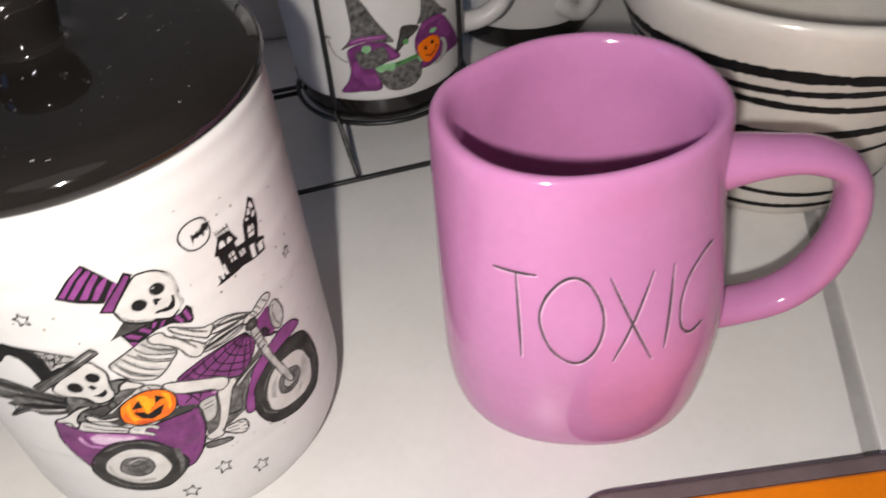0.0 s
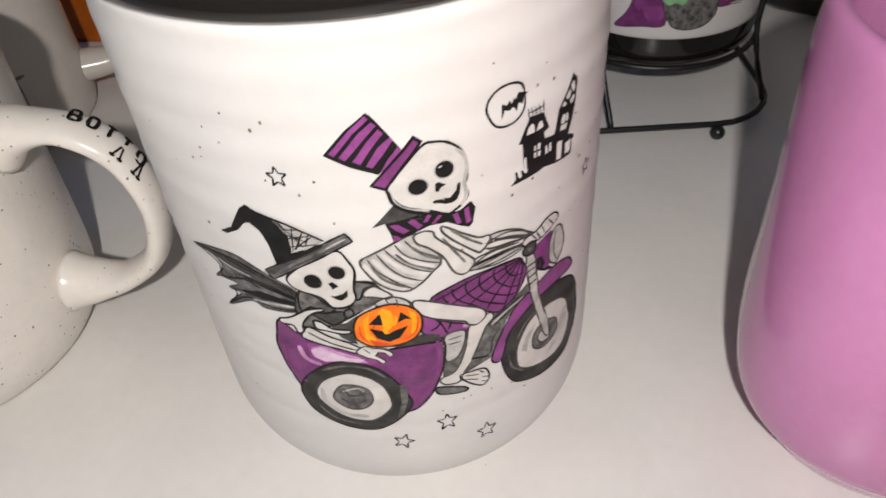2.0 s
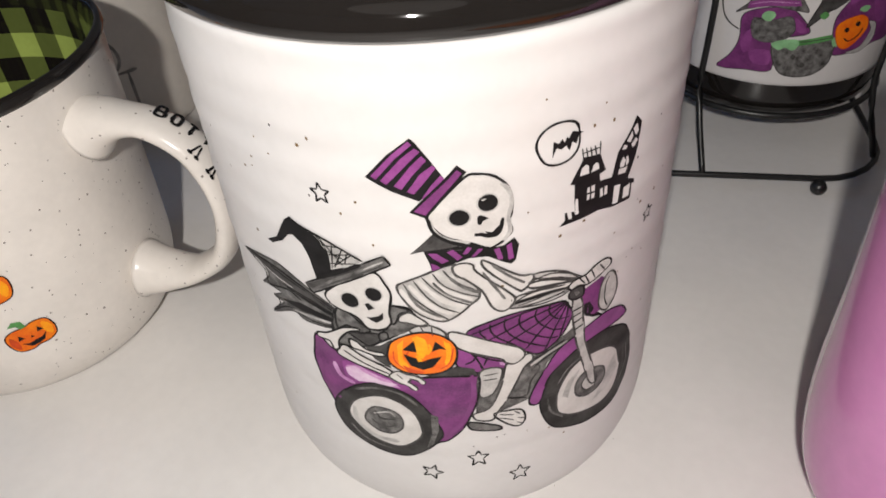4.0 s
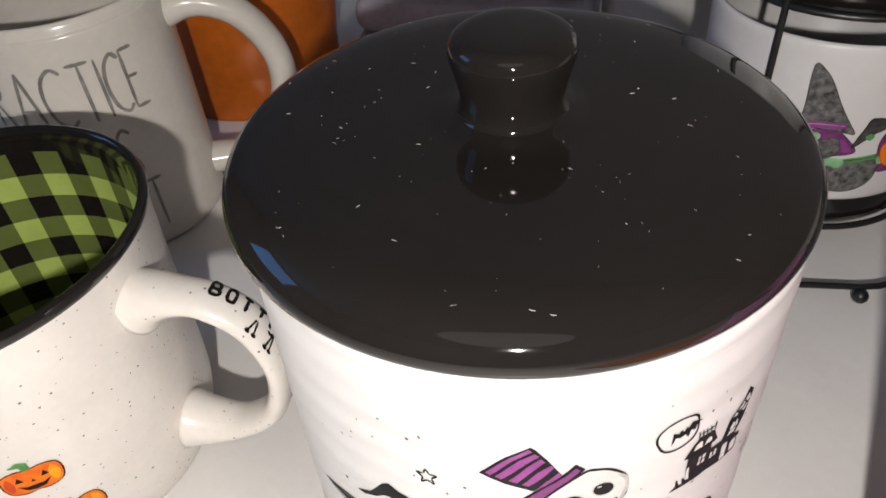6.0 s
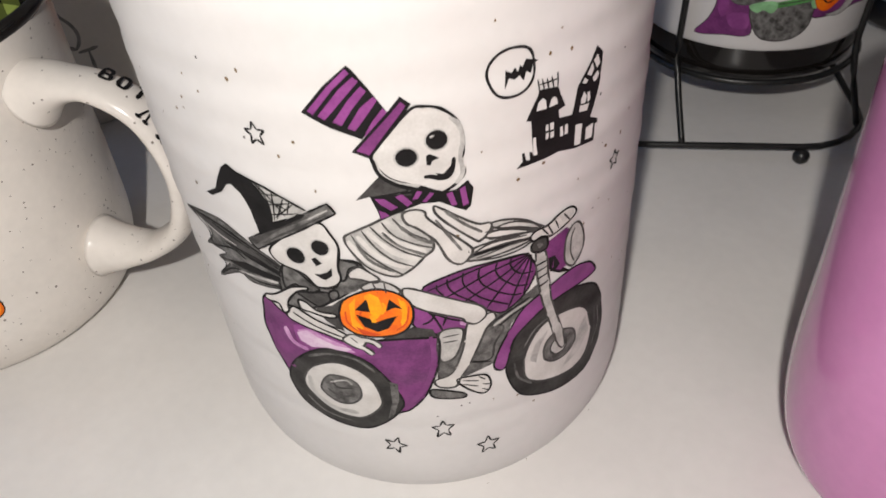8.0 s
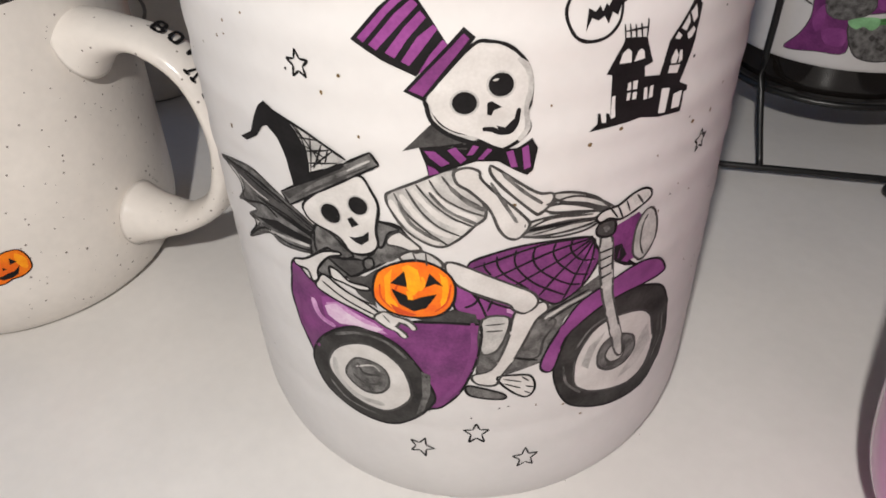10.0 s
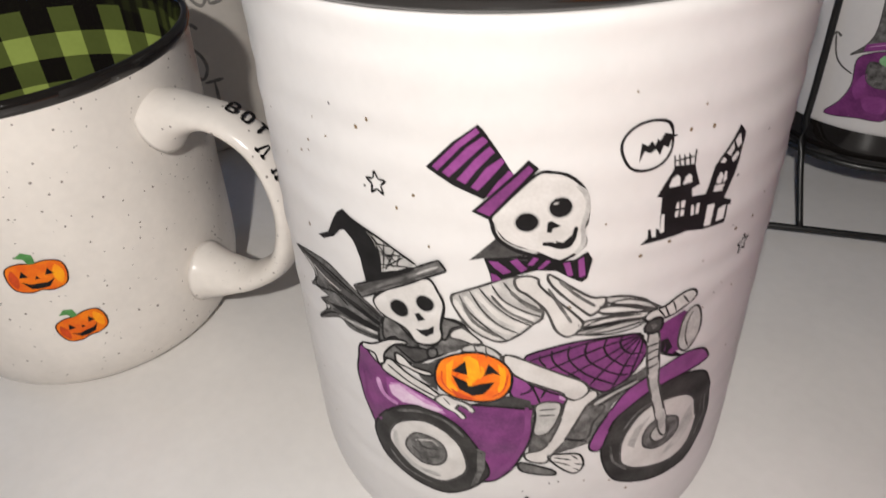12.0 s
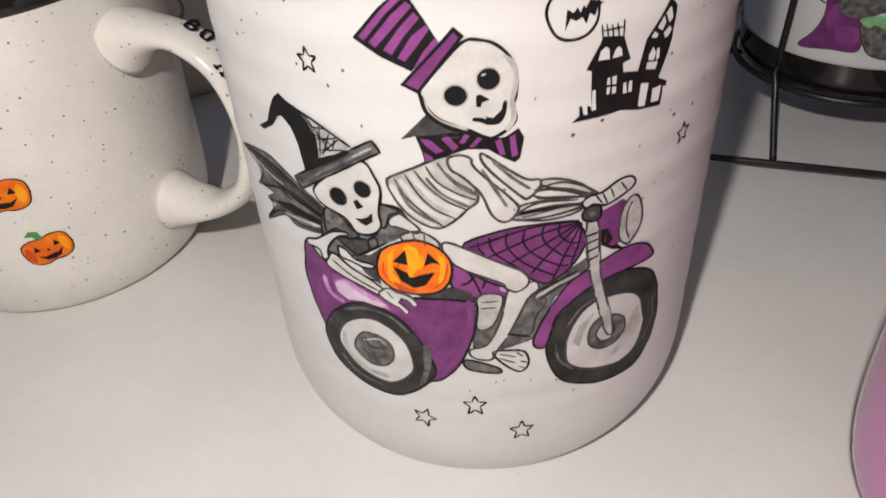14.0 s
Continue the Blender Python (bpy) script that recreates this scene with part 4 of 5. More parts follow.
def pink_plan(a, z, scale):
    """The hand-formed plan: a rounded square below, flattened and set back at the lip."""
    w = min(1.0, max(0.0, (z - 0.05) / 0.072))
    w = w * w * (3 - 2 * w)
    scale *= 1 - 0.045 * w * math.exp(-((a % (2 * math.pi) - 2.45) / 0.38) ** 2)
    return rounded_square(a, 0.0497, 0.0467, 2.41, -0.065) * scale * (1 - w) + (rounded_square(a, 0.0479, 0.0413, 2.2, 0.385) * scale + Vector((-0.0031, 0.0089))) * w


pink_mug = thing("mug", (0.1499, 0.0069, 0.0113), "glossy orchid-pink mug with thin carved capitals and thick handle", "mug")
pink_mug.scale = (0.955, 0.955, 0.955)
PINK_SIDE = [(0.60, -0.0105), (0.71, -0.0035), (0.81, 0.005), (0.925, 0.013), (0.972, 0.022), (0.995, 0.036), (1.0, 0.06), (1.0, 0.09), (1.0, 0.116)]
outer = [(0.0, -0.0100), (0.44, -0.0100), (0.50, -0.0118)] + PINK_SIDE + [(0.994, 0.1225), (0.975, 0.1260), (0.935, 0.1272), (0.885, 0.1260), (0.860, 0.121), (0.852, 0.11), (0.865, 0.05), (0.85, 0.02), (0.74, 0.010), (0.5, 0.008), (0.0, 0.008)]
outer = [(0.0, -0.0100)] + [tuple(p) for p in soften([(r * 0.05, z) for r, z in outer], 0.0025)][1:-1] + [(0.0, 0.008)]
bm = bmesh.new()
rows = []
for r, z in outer:
    if r <= 0.0:
        rows.append([bm.verts.new((0, 0, z))])
    else:
        rows.append([bm.verts.new((*pink_plan(2 * math.pi * k / 144, z, r / 0.05), z)) for k in range(144)])
for p, q in zip(rows, rows[1:]):
    for k in range(144):
        corners = [p[k % len(p)], p[(k + 1) % len(p)], q[(k + 1) % len(q)], q[k % len(q)]]
        bm.faces.new(list(dict.fromkeys(corners)))
part("body", smooth(bm), PINK, pink_mug, "rounded-square pink body")
def root(t):
    return max(0.0, 1 - 5.5 * min(t, 1 - t)) ** 1.7


ear = [(0.0400, 0, 0.1045), (0.0560, 0, 0.1060), (0.0740, 0, 0.1045), (0.0870, 0, 0.0960), (0.0925, 0, 0.0770), (0.0895, 0, 0.0550), (0.0790, 0, 0.0405), (0.0620, 0, 0.0345), (0.0400, 0, 0.0340)]
ear = sweep(soften(ear, 0.0015), lambda t: 0.0056 * (1 + 0.75 * root(t)), 24, lambda t: 1.55 * (1 + 0.3 * root(t)) / (1 + 0.75 * root(t)), (0, 1, 0))
bmesh.ops.rotate(ear, verts=ear.verts, cent=(0, 0, 0), matrix=Matrix.Rotation(radians(4), 3, "Z"))
part("handle", ear, PINK, pink_mug, "thick looped pink handle")


def pink_wall(u, v, lift):
    """u: degrees round from the middle of the front; v: millimetres of height."""
    z, a = v / 1000, radians(u - 90)
    scale = float(np.interp(z, [p[1] for p in PINK_SIDE], [p[0] for p in PINK_SIDE]))
    q, e = pink_plan(a, z, scale), pink_plan(a + 0.01, z, scale) - pink_plan(a - 0.01, z, scale)
    out = Vector((e.y, -e.x)).normalized() * (lift + 0.0002)
    return Vector((q.x + out.x, q.y + out.y, z))


ink["wrap"] = pink_wall
begin_print("carved_lettering", "thin dark carved capital letters with painted edge glints")
STROKES = ([(-37.6, 95.4), (-21.2, 95.6)], [(-28.8, 95.6), (-27.8, 64.2)], [(6.2, 94.4), (21.5, 64.3)], [(24.2, 94), (6.8, 65)], [(33.2, 94), (26.5, 67.4)],
           [(55, 93.3), (49, 92.3), (40.5, 88.5), (35, 81.5), (33.8, 74), (36, 70.2), (39, 69.2), (44.5, 70.4)])
LOOP = [(-7, 95.3), (-13, 93.5), (-18.8, 87), (-20.6, 79), (-16.5, 69), (-8, 64.2), (-1.5, 67.5), (2.6, 75), (3.2, 83.5), (-1, 92)]
# offset paler strokes paint the groove's lit edge under each dark stroke
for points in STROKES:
    line(GLINT, 1, 1.3, [(u + 0.55, v - 0.5) for u, v in points])
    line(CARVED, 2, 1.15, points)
ring(GLINT, 1, 1.3, [(u + 0.55, v - 0.5) for u, v in LOOP])
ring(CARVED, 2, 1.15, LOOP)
end_print(pink_mug)


# ---- speckled camp mug ----
def camp_radius(z):
    return 0.0552 + 0.0022 * (z - 0.024) / 0.07


camp_mug = thing("mug", (-0.1697, -0.0347, 0), "speckled cream camp mug with black rim and green plaid lining", "mug", turn=16)
wall = soften([(0.0001, 0.002), (0.040, 0.002), (0.0440, 0.0), (0.0470, 0.0010), (0.0502, 0.0046), (0.0533, 0.012), (0.0550, 0.024), (0.0562, 0.06), (0.0574, 0.095), (0.0580, 0.1060)], 0.002)
wall = [(0.0, 0.002)] + [tuple(p) for p in wall][1:]
part("body", lathe(wall, 112), SPECKLED, camp_mug, "speckled cream glazed body")
lip = [(0.0580, 0.1055), (0.0589, 0.1067), (0.0592, 0.1083), (0.0587, 0.1097), (0.0576, 0.1102), (0.0565, 0.1095), (0.0558, 0.1077), (0.0556, 0.1045), (0.0554, 0.1005)]
part("rim", lathe(lip, 112), BLACK, camp_mug, "glossy black rim")
inner = [(0.0554 - 0.00014 * k, 0.1005 - 0.0032 * k) for k in range(28)] + [(0.046, 0.0105), (0.0, 0.0095)]
part("lining", lathe(inner, 108, slot=lambda i, k: ((i // 3) % 2) + ((k // 3) % 2)), [BLACK, OLIVE, GREEN], camp_mug, "black and green buffalo plaid lining")
ear = [(0.0570, -0.0026, 0.0885), (0.0660, -0.0026, 0.0912), (0.0796, -0.0026, 0.0905), (0.0916, -0.0026, 0.0810), (0.0961, -0.0026, 0.0620), (0.0906, -0.0026, 0.0420), (0.0776, -0.0026, 0.0310), (0.0666, -0.0026, 0.0285), (0.0562, -0.0026, 0.0285)]
part("handle", sweep(soften(ear, 0.0015), lambda t: 0.0038 * (1 + 1.9 * root(t)), 24, lambda t: 1.9 * (1 + 0.5 * root(t)) / (1 + 1.9 * root(t)), (0, 1, 0)), SPECKLED, camp_mug, "looped speckled handle")


def handle_top(u, v, lift):
    """Round the outer side of the ear: u along it from its upper root, v across."""
    a = radians(100) - u / 1000 / 0.03
    return Vector((0.0736 + (0.0262 + lift) * math.cos(a), v / 1000 - 0.0026, 0.0628 + (0.0336 + lift) * math.sin(a)))


ink["wrap"] = wrap_round(camp_radius, -16, 0.0545)


def pumpkin(centre, size, turn):
    c, s = math.cos(radians(turn)), math.sin(radians(turn))
    put = lambda pts: [(centre[0] + size * (x * c - y * s), centre[1] + size * (x * s + y * c)) for x, y in pts]
    shape(ORANGE, INK, 2, put([(-1, 0), (-0.9, 0.5), (-0.45, 0.68), (0, 0.62), (0.45, 0.68), (0.9, 0.5), (1, 0), (0.85, -0.5), (0.4, -0.68), (0, -0.62), (-0.4, -0.68), (-0.85, -0.5)]), 0.5)
    fill(REDDISH, 3, curve(put([(-0.92, 0), (-0.75, 0.42), (-0.6, 0), (-0.75, -0.45)]), True, 3))
    fill(AMBER, 3, curve(put([(0.9, 0), (0.7, 0.45), (0.52, 0), (0.7, -0.45)]), True, 3))
    fill(LEAF, 3, put([(-0.12, 0.6), (-0.2, 0.85), (-0.5, 0.95), (-0.2, 1.15), (0.1, 1.0), (0.12, 0.62)]))
    for e in (-1, 1):
        fill(INK, 4, put([(0.42 * e - 0.14, 0.05), (0.42 * e, 0.35), (0.42 * e + 0.14, 0.05)]))
    fill(INK, 4, put([(-0.08, -0.08), (0, 0.08), (0.08, -0.08)]))
    fill(INK, 4, put([(-0.55, -0.15), (-0.28, -0.3), (0, -0.28), (0.28, -0.3), (0.55, -0.15), (0.3, -0.5), (0, -0.55), (-0.3, -0.5)]))


for centre, size, turn in (((48.5, 54.4), 8.2, -3), ((54.1, 32.0), 7.4, 12)):
    begin_print("pumpkin_print", "small smiling pumpkin print")
    pumpkin(centre, size, turn)
    end_print(camp_mug)
ink["wrap"] = handle_top
begin_print("handle_lettering", "black capital letters round the handle")
GLYPHS = {"B": ([(0, 0), (0, 4)], [(0, 4), (1.8, 3.9), (2.2, 3), (1.8, 2.1), (0, 2)], [(0, 2), (2, 1.9), (2.5, 1), (2, 0.1), (0, 0)]),
          "O": ([(0.2, 0.6), (0.2, 3.4), (1.2, 4), (2.2, 3.4), (2.2, 0.6), (1.2, 0), (0.2, 0.6)],), "T": ([(0, 4), (2.4, 4)], [(1.2, 4), (1.2, 0)])}
for k, letter in enumerate("BOTTO"):
    for stroke in GLYPHS[letter]:
        line(INK, 3, 1.4, [(15 + 5.4 * k + 1.25 * x, 1.15 * y - 1.0) for x, y in stroke])
for u in (30.5, 33.0, 38.0, 40.0):
    line(INK, 3, 0.8, [(32.5 if u < 35 else 39.5, 1.0), (u, -6.0)])
    oval(INK, 4, (u, -6.0), 0.9, 0.7)
end_print(camp_mug)

# ---- cream lettered mug at the back ----
cream_mug = thing("mug", (-0.262, 0.096, 0), "tall cream ceramic mug with thin grey lettering", "mug", turn=37)
tall = soften([(0.0001, 0.002), (0.040, 0.002), (0.0435, 0.0), (0.0460, 0.0012), (0.0472, 0.004), (0.0478, 0.012), (0.0480, 0.05), (0.0478, 0.110), (0.0474, 0.118), (0.0464, 0.1218), (0.0450, 0.1224), (0.0438, 0.1206), (0.0432, 0.112), (0.0430, 0.03), (0.038, 0.010), (0.0001, 0.008)], 0.002)
tall = [(0.0, 0.002)] + [tuple(p) for p in tall][1:-1] + [(0.0, 0.008)]
part("body", lathe([(max(r, 0), z) for r, z in tall], 96), CREAM, cream_mug, "straight cream glazed body")
part("handle", handle(0.0460, 0.021, 0.1030, 0.0465, 0.0070, 1.2, 0.3), CREAM, cream_mug, "looped cream handle")
ink["wrap"] = wrap_round(lambda z: 0.0481, -37, 0.048)
TALL = {"P": ([(0, 0), (0, 10)], [(0, 10), (3, 9.6), (4, 7.8), (3, 5.6), (0, 5.2)]), "R": ([(0, 0), (0, 10)], [(0, 10), (3, 9.6), (4, 7.8), (3, 5.6), (0, 5.2)], [(1, 5.2), (4.4, 0)]),
        "A": ([(0, 0), (2.6, 10)], [(2.6, 10), (5, 0)], [(1, 3.4), (4.2, 3.4)]), "C": ([(5, 9), (3.4, 10), (1.2, 8.4), (0.3, 5), (1.2, 1.4), (3.4, 0), (5, 1)],),
        "T": ([(0, 10), (5.4, 10)], [(2.7, 10), (2.7, 0)]), "I": ([(0.6, 0), (0.6, 10)],), "E": ([(0, 0), (0, 10)], [(0, 10), (3.6, 10)], [(0, 5.4), (2.8, 5.4)], [(0, 0), (3.8, 0)]),
        "S": ([(4, 9), (2.4, 10), (0.6, 8.6), (1, 6.4), (3.4, 4), (4, 1.8), (2.4, 0), (0.4, 0.8)],)}


def tall_word(word, u, v, gap, wide=1.75, high=2.75):
    for letter in word:
        for stroke in TALL[letter]:
            line(GREYINK, 2, 1.9, [(u + wide * x, v + high * y) for x, y in stroke])
        u += wide * (max(x for stroke in TALL[letter] for x, y in stroke)) + gap


begin_print("lettering", "thin grey handwritten capitals")
tall_word("PR", -8, 77, 1.6)
tall_word("AC", 12.5, 77, 1.8, 2.2)
tall_word("TICE", 39, 77, 1.2)
tall_word("ES", 38, 42, 1.6)
tall_word("T", 50.5, 12.5, 2.0)
end_print(cream_mug)

# ---- wire rack with stacked white mugs ----
rack = thing("mug_rack", (0.0685, 0.2015, 0), "black wire mug rack with small ball feet", "rack", turn=18)
plan = []
for cx, cy, a0 in ((0.0135, -0.0220, -90), (0.0135, 0.0265, 0), (-0.10, 0.0265, 90), (-0.10, -0.0220, 180)):
    plan += [(cx + 0.030 * math.cos(radians(a0 + 15 * k)), cy + 0.030 * math.sin(radians(a0 + 15 * k)), 0.0064) for k in range(7)]
part("base_ring", sweep(plan, 0.0014, 8, closed=True), IRON, rack, "rounded wire base")
for z in (0.0300, 0.1225):
    cradle = [(-0.0054 + 0.0490 * math.cos(a), 0.0085 + 0.0490 * math.sin(a), z) for a in [2 * math.pi * k / 48 for k in range(48)]]
    part("cradle_ring", sweep(cradle, 0.0014, 8, closed=True), IRON, rack)
for x, y, bx, by in ((-0.0390, -0.0300, -0.0352, -0.0520), (0.0330, -0.0255, 0.0400, -0.0335), (0.0300, 0.0440, 0.0400, 0.0400), (-0.0390, 0.0460, -0.0352, 0.0565)):
    part("upright", sweep(soften([(bx, by, 0.0064), (x * 0.97 + bx * 0.03, y * 0.97 + by * 0.03, 0.036), (x, y, 0.07), (x, y, 0.20)], 0.006), 0.0014, 8), IRON, rack)
part("side_bar", sweep([(-0.0544, 0.0085, 0.0300), (-0.09, 0.0085, 0.0300), (-0.13, 0.0085, 0.0300)], 0.0014, 8), IRON, rack)
part("side_upright", sweep([(-0.13, 0.0085, 0.0062), (-0.13, 0.0085, 0.02), (-0.13, 0.0085, 0.0314)], 0.0014, 8), IRON, rack)
for x, y in ((0.0135, -0.0545), (-0.1, 0.059), (0.0135, 0.059), (-0.1, -0.0545)):
    ball = bmesh.new()
    bmesh.ops.create_uvsphere(ball, u_segments=16, v_segments=10, radius=0.0034, matrix=pose(x, y, 0.0034))
    part("ball_foot", smooth(ball), IRON, rack)


def rack_mug_radius(z):
    return 0.0473 + 0.055 * (z - 0.0135) if z < 0.06 else 0.049857 + 0.02 * (z - 0.06)


def rack_mug(z, turn):
    mug = thing("mug", (0.0607, 0.2079, z), "white mug with black base and gnome witch prints, in rack", "mug", "mugs stacked in the wire rack", turn)
    base = [(0.0, 0.002), (0.036, 0.002), (0.039, 0.0), (0.0438, 0.0016), (0.0464, 0.005), (0.0474, 0.011), (0.0480, 0.0178)]
    part("base", lathe(base, 80), BLACK, mug, "glossy black base band")
    side = [(0.0466, 0.015)] + [(rack_mug_radius(0.0152 + 0.004 * k), 0.0152 + 0.004 * k) for k in range(18)] + [(0.0503, 0.0855), (0.0495, 0.0868), (0.0485, 0.0865), (0.0478, 0.08), (0.044, 0.02), (0.03, 0.012), (0.0, 0.012)]
    part("body", lathe(side, 96), STONEWARE, mug, "white glazed body")
    part("handle", handle(0.028, 0.03, 0.072, 0.0475, 0.0055, 1.1, 0.3), STONEWARE, mug)
    return mug


lower = rack_mug(0.0260, 14)
upper = copy_thing(lower, pose(0.0607, 0.2079, 0.1185, 0, 0, 40))
ink["wrap"] = wrap_round(rack_mug_radius, -4.1, 0.0423)
begin_print("gnome_print", "printed purple gnome witch with a grey hat")
shape(PLUM, COAL, 1, [(-14.9, 45.8), (-11.6, 49.5), (-6.3, 51.4), (-0.2, 52), (5.3, 46.7), (7.7, 41.4), (-0.2, 39.2), (-3, 35.7), (-1.5, 24.6), (-10.5, 23.3), (-20.9, 21.9), (-16.9, 28.5), (-14.5, 36)], 0.4)
fill(PURPLE, 2, curve([(-10.1, 32), (-3.6, 33.2), (-2.9, 27.1), (-8.2, 26.9)], True, 3))
fill(PURPLE, 2, curve([(-13.9, 35.6), (-11, 41.7), (-10.2, 35), (-12, 30.8)], True, 3))
fill(PURPLE, 2, curve([(2, 48), (5.2, 45.1), (6.8, 41.9), (3.7, 42.1)], True, 3))
shape(SMOKE, COAL, 2, [(-10.9, 46.3), (-5.2, 46.1), (0.6, 48.3), (2.9, 42.5), (-0, 38.4), (-6.2, 36.7), (-10.5, 39)], 0.3)
shape(SMOKE, COAL, 3, [(-11.8, 77.8), (-8.1, 76.2), (-4.8, 71.1), (-1.3, 63.5), (2.3, 56.7), (5.7, 50.6), (2.7, 50.8), (-6.4, 51.9), (-13.6, 49.5), (-17.3, 47.3), (-13.2, 52.6), (-11.4, 59.4)], 0.4)
fill(PURPLE, 4, [(-13.2, 52.6), (-7.9, 54.8), (2.2, 55.1), (3, 52.8), (-6.4, 52.1), (-13.6, 49.8)])
line(LILAC, 5, 0.35, [(-12.5, 51.7), (-6.8, 53.8), (2, 54)])
fill(MINT, 5, curve([(-8.5, 47.5), (-7.3, 49.7), (-5, 49.8), (-4.2, 48), (-5.6, 45.8), (-7.5, 46.1)], True, 3))
line(COAL, 2, 0.7, [(-23.1, 53.8), (-21.6, 46.4), (-19.1, 42.6), (-15, 40.3)])
line(SMOKE, 2, 1.1, [(-24.1, 52.9), (-22.9, 54.4), (-21.2, 53.3)])
end_print(lower)
begin_print("gnome_print", "printed purple gnome witch holding a pumpkin")
shape(PLUM, COAL, 1, [(15.5, 41.8), (15.3, 47.9), (17.5, 53.3), (20, 56.8), (25, 58), (30.3, 56.3), (37.5, 46.4), (44.2, 33.2), (35, 32.8), (28.1, 31.2), (19.5, 30.8), (17.6, 33.2)], 0.4)
shape(SMOKE, COAL, 2, [(17.1, 56.4), (18.8, 61.5), (19.4, 68.5), (19.7, 73.9), (21.4, 73.8), (25, 67.1), (29.4, 60.6), (33.9, 56.1), (25.1, 57.8)], 0.4)
fill(PURPLE, 3, [(17.9, 54.8), (21.8, 56.7), (30.1, 57), (31.4, 54.6), (23.4, 54.3), (19, 52.6)])
fill(PURPLE, 2, curve([(27.6, 52.5), (32.5, 52.8), (36.3, 43.3), (32.1, 43.1)], True, 3))
shape(COAL, INK, 2, [(6.3, 44.1), (8.3, 52.5), (10.1, 57.6), (17.4, 55.4), (14.4, 51.7), (12.6, 50.6), (9.5, 47.1)], 0.4)
fill(LEAF, 3, curve([(9.5, 48.8), (10.9, 50.5), (12.5, 48.9), (11.2, 47.2)], True, 3))
shape(BONESHADE, COAL, 3, [(23.1, 31.5), (28.6, 32.9), (30.9, 39.4), (28.6, 43.7), (32.5, 41.9), (33.8, 34.6), (28.8, 30.4)], 0.3)
fill(MINT, 4, curve([(22.8, 49.8), (24.2, 51.3), (26.8, 50.4), (25.5, 48.4)], True, 3))
fill(MINT, 4, curve([(16.1, 38.4), (17.7, 39.2), (19.1, 35.5), (17.2, 35.3)], True, 3))
end_print(lower)
begin_print("cauldron_print", "printed grey cauldron with green brew")
shape(SMOKE, COAL, 3, [(-3.1, 34.3), (0.3, 36.8), (16.2, 39), (17.8, 33.2), (17, 26.7), (12.3, 22.7), (5.1, 22.2), (0.3, 25)], 0.5)
fill(LEAF, 4, [(-2.9, 36.9), (15.8, 40.6), (16.4, 38.3), (-2, 34.5)])
line(COAL, 5, 0.5, [(5.4, 37.7), (16.1, 39.2)])
fill(MINT, 5, curve([(-3.5, 36.7), (-0, 38.4), (4.5, 38.7), (5.4, 36.2), (3.8, 33.9), (1.1, 35.1), (-0.5, 33.9), (-2.5, 34.8)], True, 3))
fill(COAL, 5, curve([(3.7, 31.1), (4.3, 32.3), (5.5, 31.3), (4.9, 29.8)], True, 3))
fill(COAL, 5, curve([(7.4, 27.4), (8.1, 28.7), (9.4, 27.6), (8.6, 26.3)], True, 3))
end_print(lower)
begin_print("pumpkin_print", "printed orange pumpkin")
shape(ORANGE, REDDISH, 5, [(16.4, 41.8), (17.6, 45.7), (23.4, 47.6), (27.3, 45.5), (28.7, 40.9), (26.5, 36.6), (22.6, 33.3), (18.9, 35.3)], 0.3)
fill(INK, 6, curve([(19.5, 41.7), (20.1, 43), (21.3, 41.9), (20.7, 40.7)], True, 3))
fill(INK, 6, curve([(23.1, 43.7), (23.8, 45), (25.1, 43.8), (24.4, 42.6)], True, 3))
line(INK, 6, 0.7, [(20.4, 38.3), (22.2, 36.7), (24.4, 37.4), (26.2, 39.5), (26.6, 41.5)])
end_print(lower)

# ---- striped bowl ----
striped_bowl = thing("bowl", (0.268, 0.158, 0), "deep cream bowl with hand-painted black stripes", "bowl")
belly = soften([(0.0001, 0.002), (0.042, 0.002), (0.046, 0.0), (0.052, 0.004), (0.057, 0.012), (0.062, 0.030), (0.067, 0.050), (0.072, 0.068), (0.078, 0.085), (0.085, 0.100), (0.090, 0.114), (0.0910, 0.1190), (0.0900, 0.1212), (0.0880, 0.1216), (0.0862, 0.1195), (0.080, 0.100), (0.068, 0.070), (0.058, 0.030), (0.045, 0.012), (0.0001, 0.01)], 0.002)
belly = [(0.0, 0.002)] + [tuple(p) for p in belly][1:-1] + [(0.0, 0.01)]
part("body", lathe([(max(r, 0), z) for r, z in belly], 112), CREAM, striped_bowl, "flared cream glazed body")
outside = [(r, z) for r, z in belly if z > 0.003]
outside = outside[:max(range(len(outside)), key=lambda i: outside[i][1])]


def belly_radius(z):
    return float(np.interp(z, [p[1] for p in outside], [p[0] for p in outside]))


ink["wrap"] = wrap_round(belly_radius, 0, 0.073)
for v, w, rise in ((97.0, 7.2, 0.012), (88.6, 4.6, 0.030), (80.0, 4.6, 0.018), (63.5, 5.6, 0.050), (50.0, 3.2, 0.060), (23.5, 3.4, 0.0), (13.5, 3.6, 0.0)):
    begin_print("stripe", "hand-painted black stripe")
    path = [(u, v + 0.7 * math.sin(u * 0.05 + v) + rise * (u if abs(u) < 60 else math.copysign(60, u) - (u - math.copysign(60, u)) * 0.35)) for u in np.arange(-226, 227, 7.0)]
    line(INK, 2, w, path)
    end_print(striped_bowl)

back_mug = copy_thing(upper, pose(0.150, 0.330, 0.0, 0, 0, -60))
tagged(back_mug, "plain white mug with black base standing behind the rack", "mug")

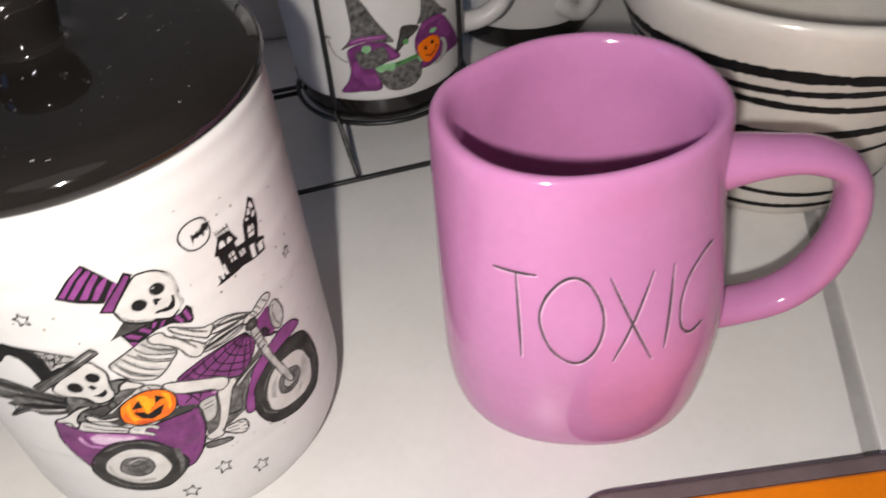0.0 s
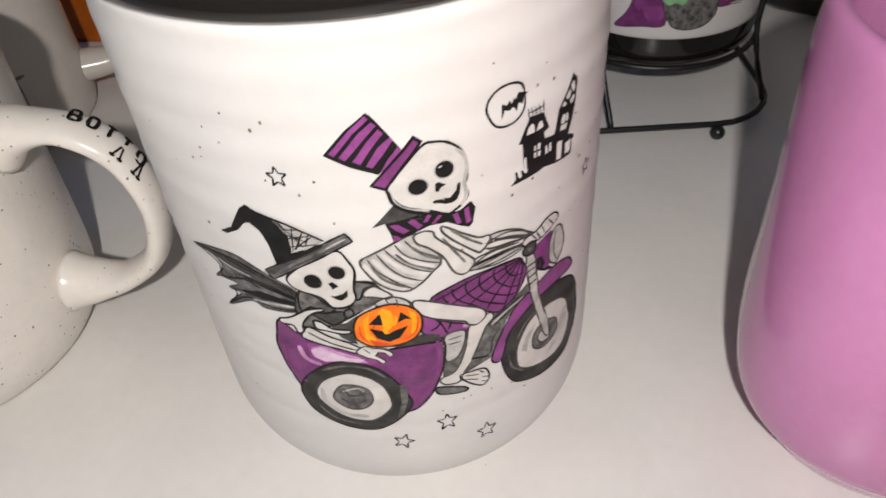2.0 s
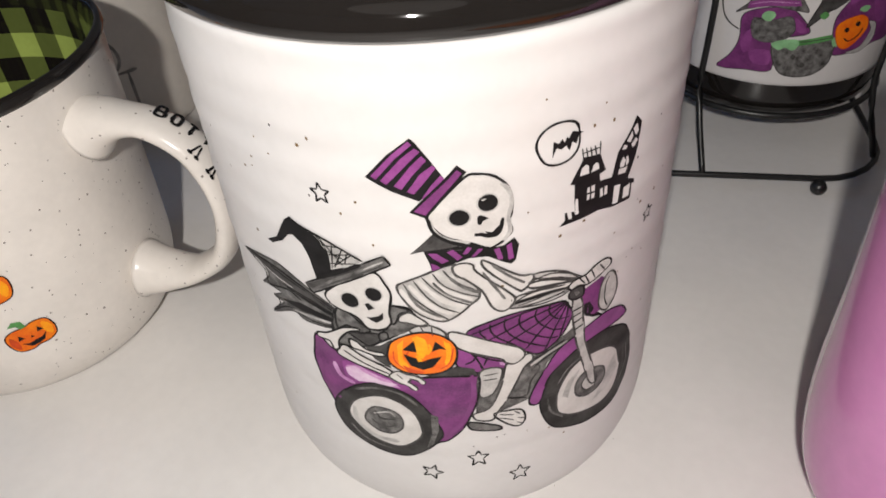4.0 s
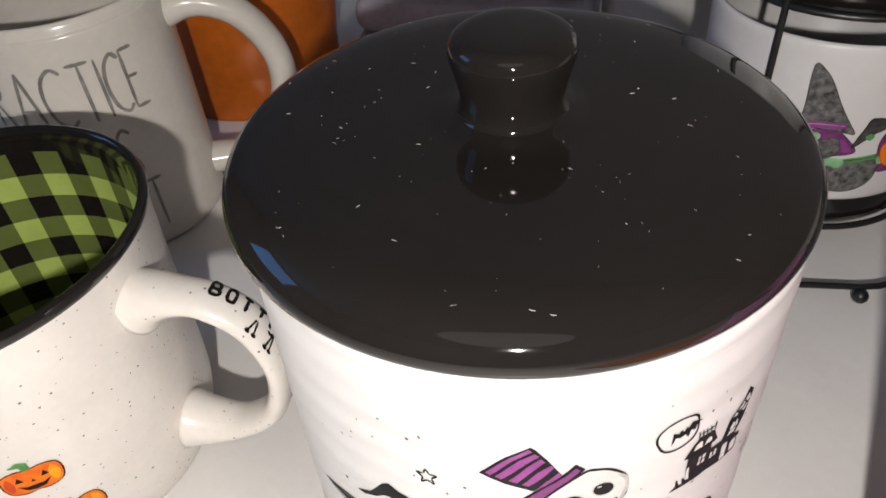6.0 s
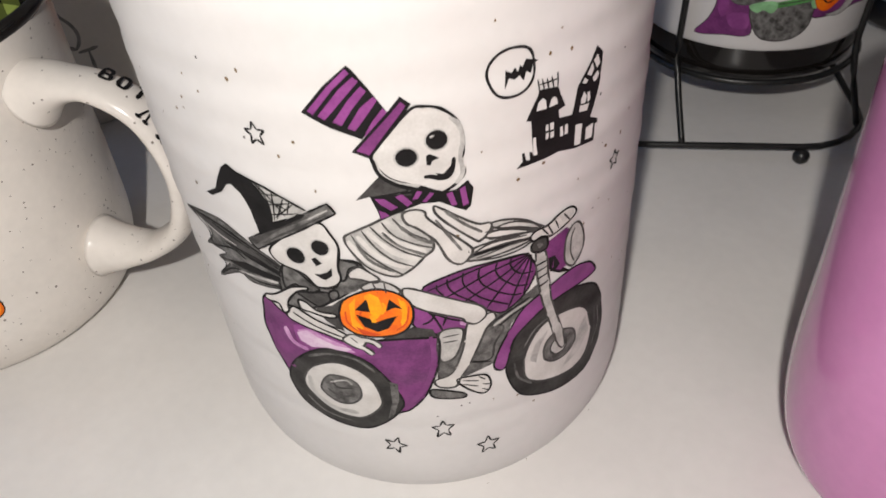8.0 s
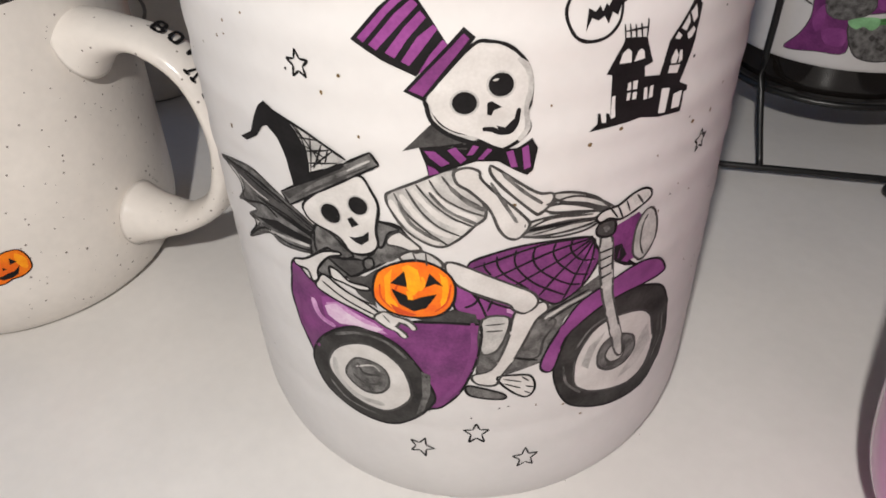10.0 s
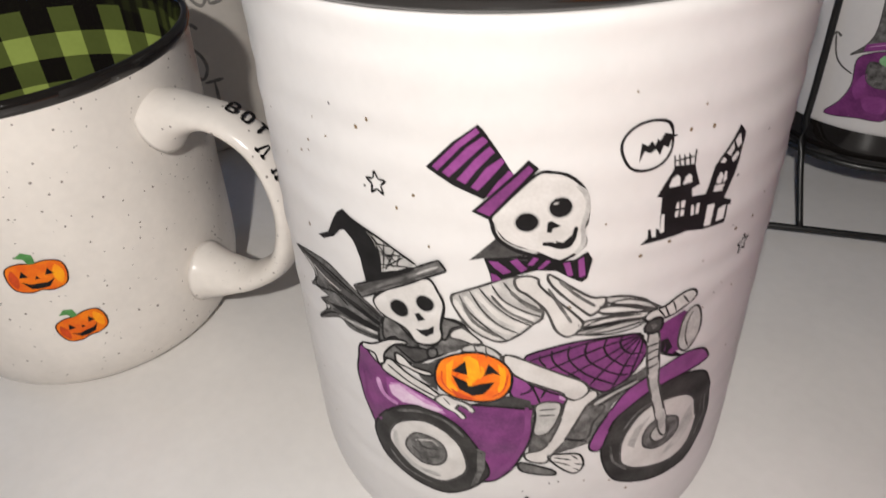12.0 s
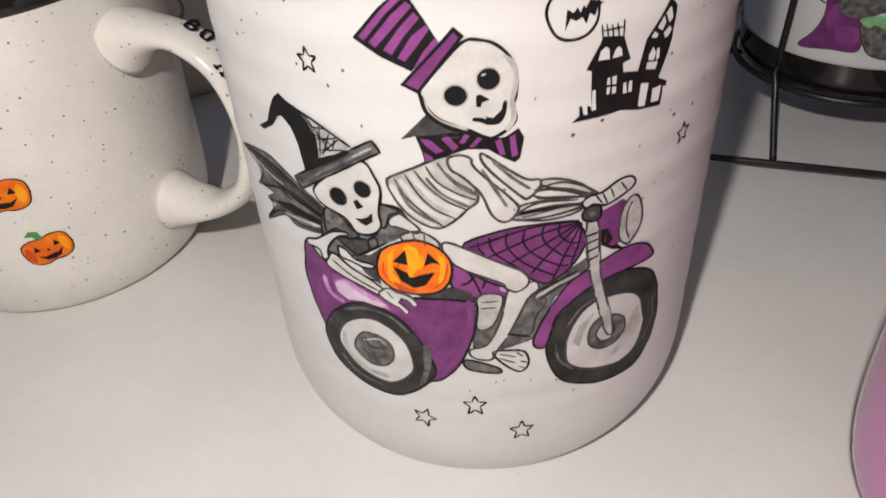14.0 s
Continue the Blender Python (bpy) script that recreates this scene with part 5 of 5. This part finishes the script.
# ---- orange ware and cloth at the back ----
def orange_jar(x, y, r, h, label):
    jar = thing("jar", (x, y, 0), label, "jar")
    foot = soften([(0.0001, 0.002), (r * 0.88, 0.0), (r * 0.93, 0.003), (r * 0.95, 0.012), (r * 0.96, 0.028)], 0.002)
    part("foot", lathe([(0.0, 0.002)] + [tuple(p) for p in foot][1:], 64), GLAZE_ORANGE, jar, "rounded orange foot")
    body = soften([(r * 0.96, 0.028), (r, h * 0.4), (r, h * 0.75), (r * 0.93, h * 0.95), (r * 0.9, h), (r * 0.85, h), (r * 0.84, h * 0.9), (r * 0.8, 0.03)], 0.003)
    part("body", lathe([tuple(p) for p in body] + [(0.0, 0.03)], 72), GLAZE_ORANGE, jar, "burnt orange glazed body")
    return jar


orange_jar(-0.281, 0.237, 0.060, 0.13, "burnt orange glazed jar behind the cream mug")
cloth = thing("folded_towel", (-0.155, 0.335, 0), "pale lavender folded towel behind the canister", "towel", turn=14)
for k in range(4):
    part("fold", box((-0.08 + 0.002 * k, -0.05, 0.001 + 0.025 * k), (0.08 - 0.003 * k, 0.05 - 0.003 * k, 0.025 + 0.025 * k), 0.010, 4), LAVENDER, cloth)

# ---- plain cup behind the rack ----
cup = thing("cup", (-0.036, 0.345, 0), "plain white ceramic cup behind the wire rack", "cup", turn=60)
round_side = soften([(0.0001, 0.002), (0.024, 0.002), (0.026, 0.0), (0.031, 0.002), (0.0345, 0.012), (0.0360, 0.04), (0.0365, 0.092), (0.0362, 0.0955), (0.0350, 0.0962), (0.0338, 0.0945), (0.0330, 0.04), (0.028, 0.010), (0.0001, 0.007)], 0.002)
round_side = [(0.0, 0.002)] + [tuple(p) for p in round_side][1:-1] + [(0.0, 0.007)]
part("body", lathe([(max(r, 0), z) for r, z in round_side], 64), STONEWARE, cup, "rounded white body")
part("handle", handle(0.024, 0.03, 0.076, 0.034, 0.0045, 1.2, 0.3), STONEWARE, cup)

# ---- orange tray at the front ----
tray = thing("tray", (0.1520, -0.1255, 0), "orange plastic tray with a mauve-grey shadow slab", "tray", turn=8)
# the tray's shadow band on the board, put in as a mauve slab
part("rim", slab(0.0, 0.2, -0.085, 0.080, 0.0, 0.010, 0.018, 0.002), SHADOW_MAUVE, tray, "mauve-grey slab standing for the tray's cast shadow")
part("base", slab(0.009, 0.19, -0.075, 0.0725, 0.010, 0.0125, 0.014, 0.0018), PAINT_ORANGE, tray, "bright orange tray base")
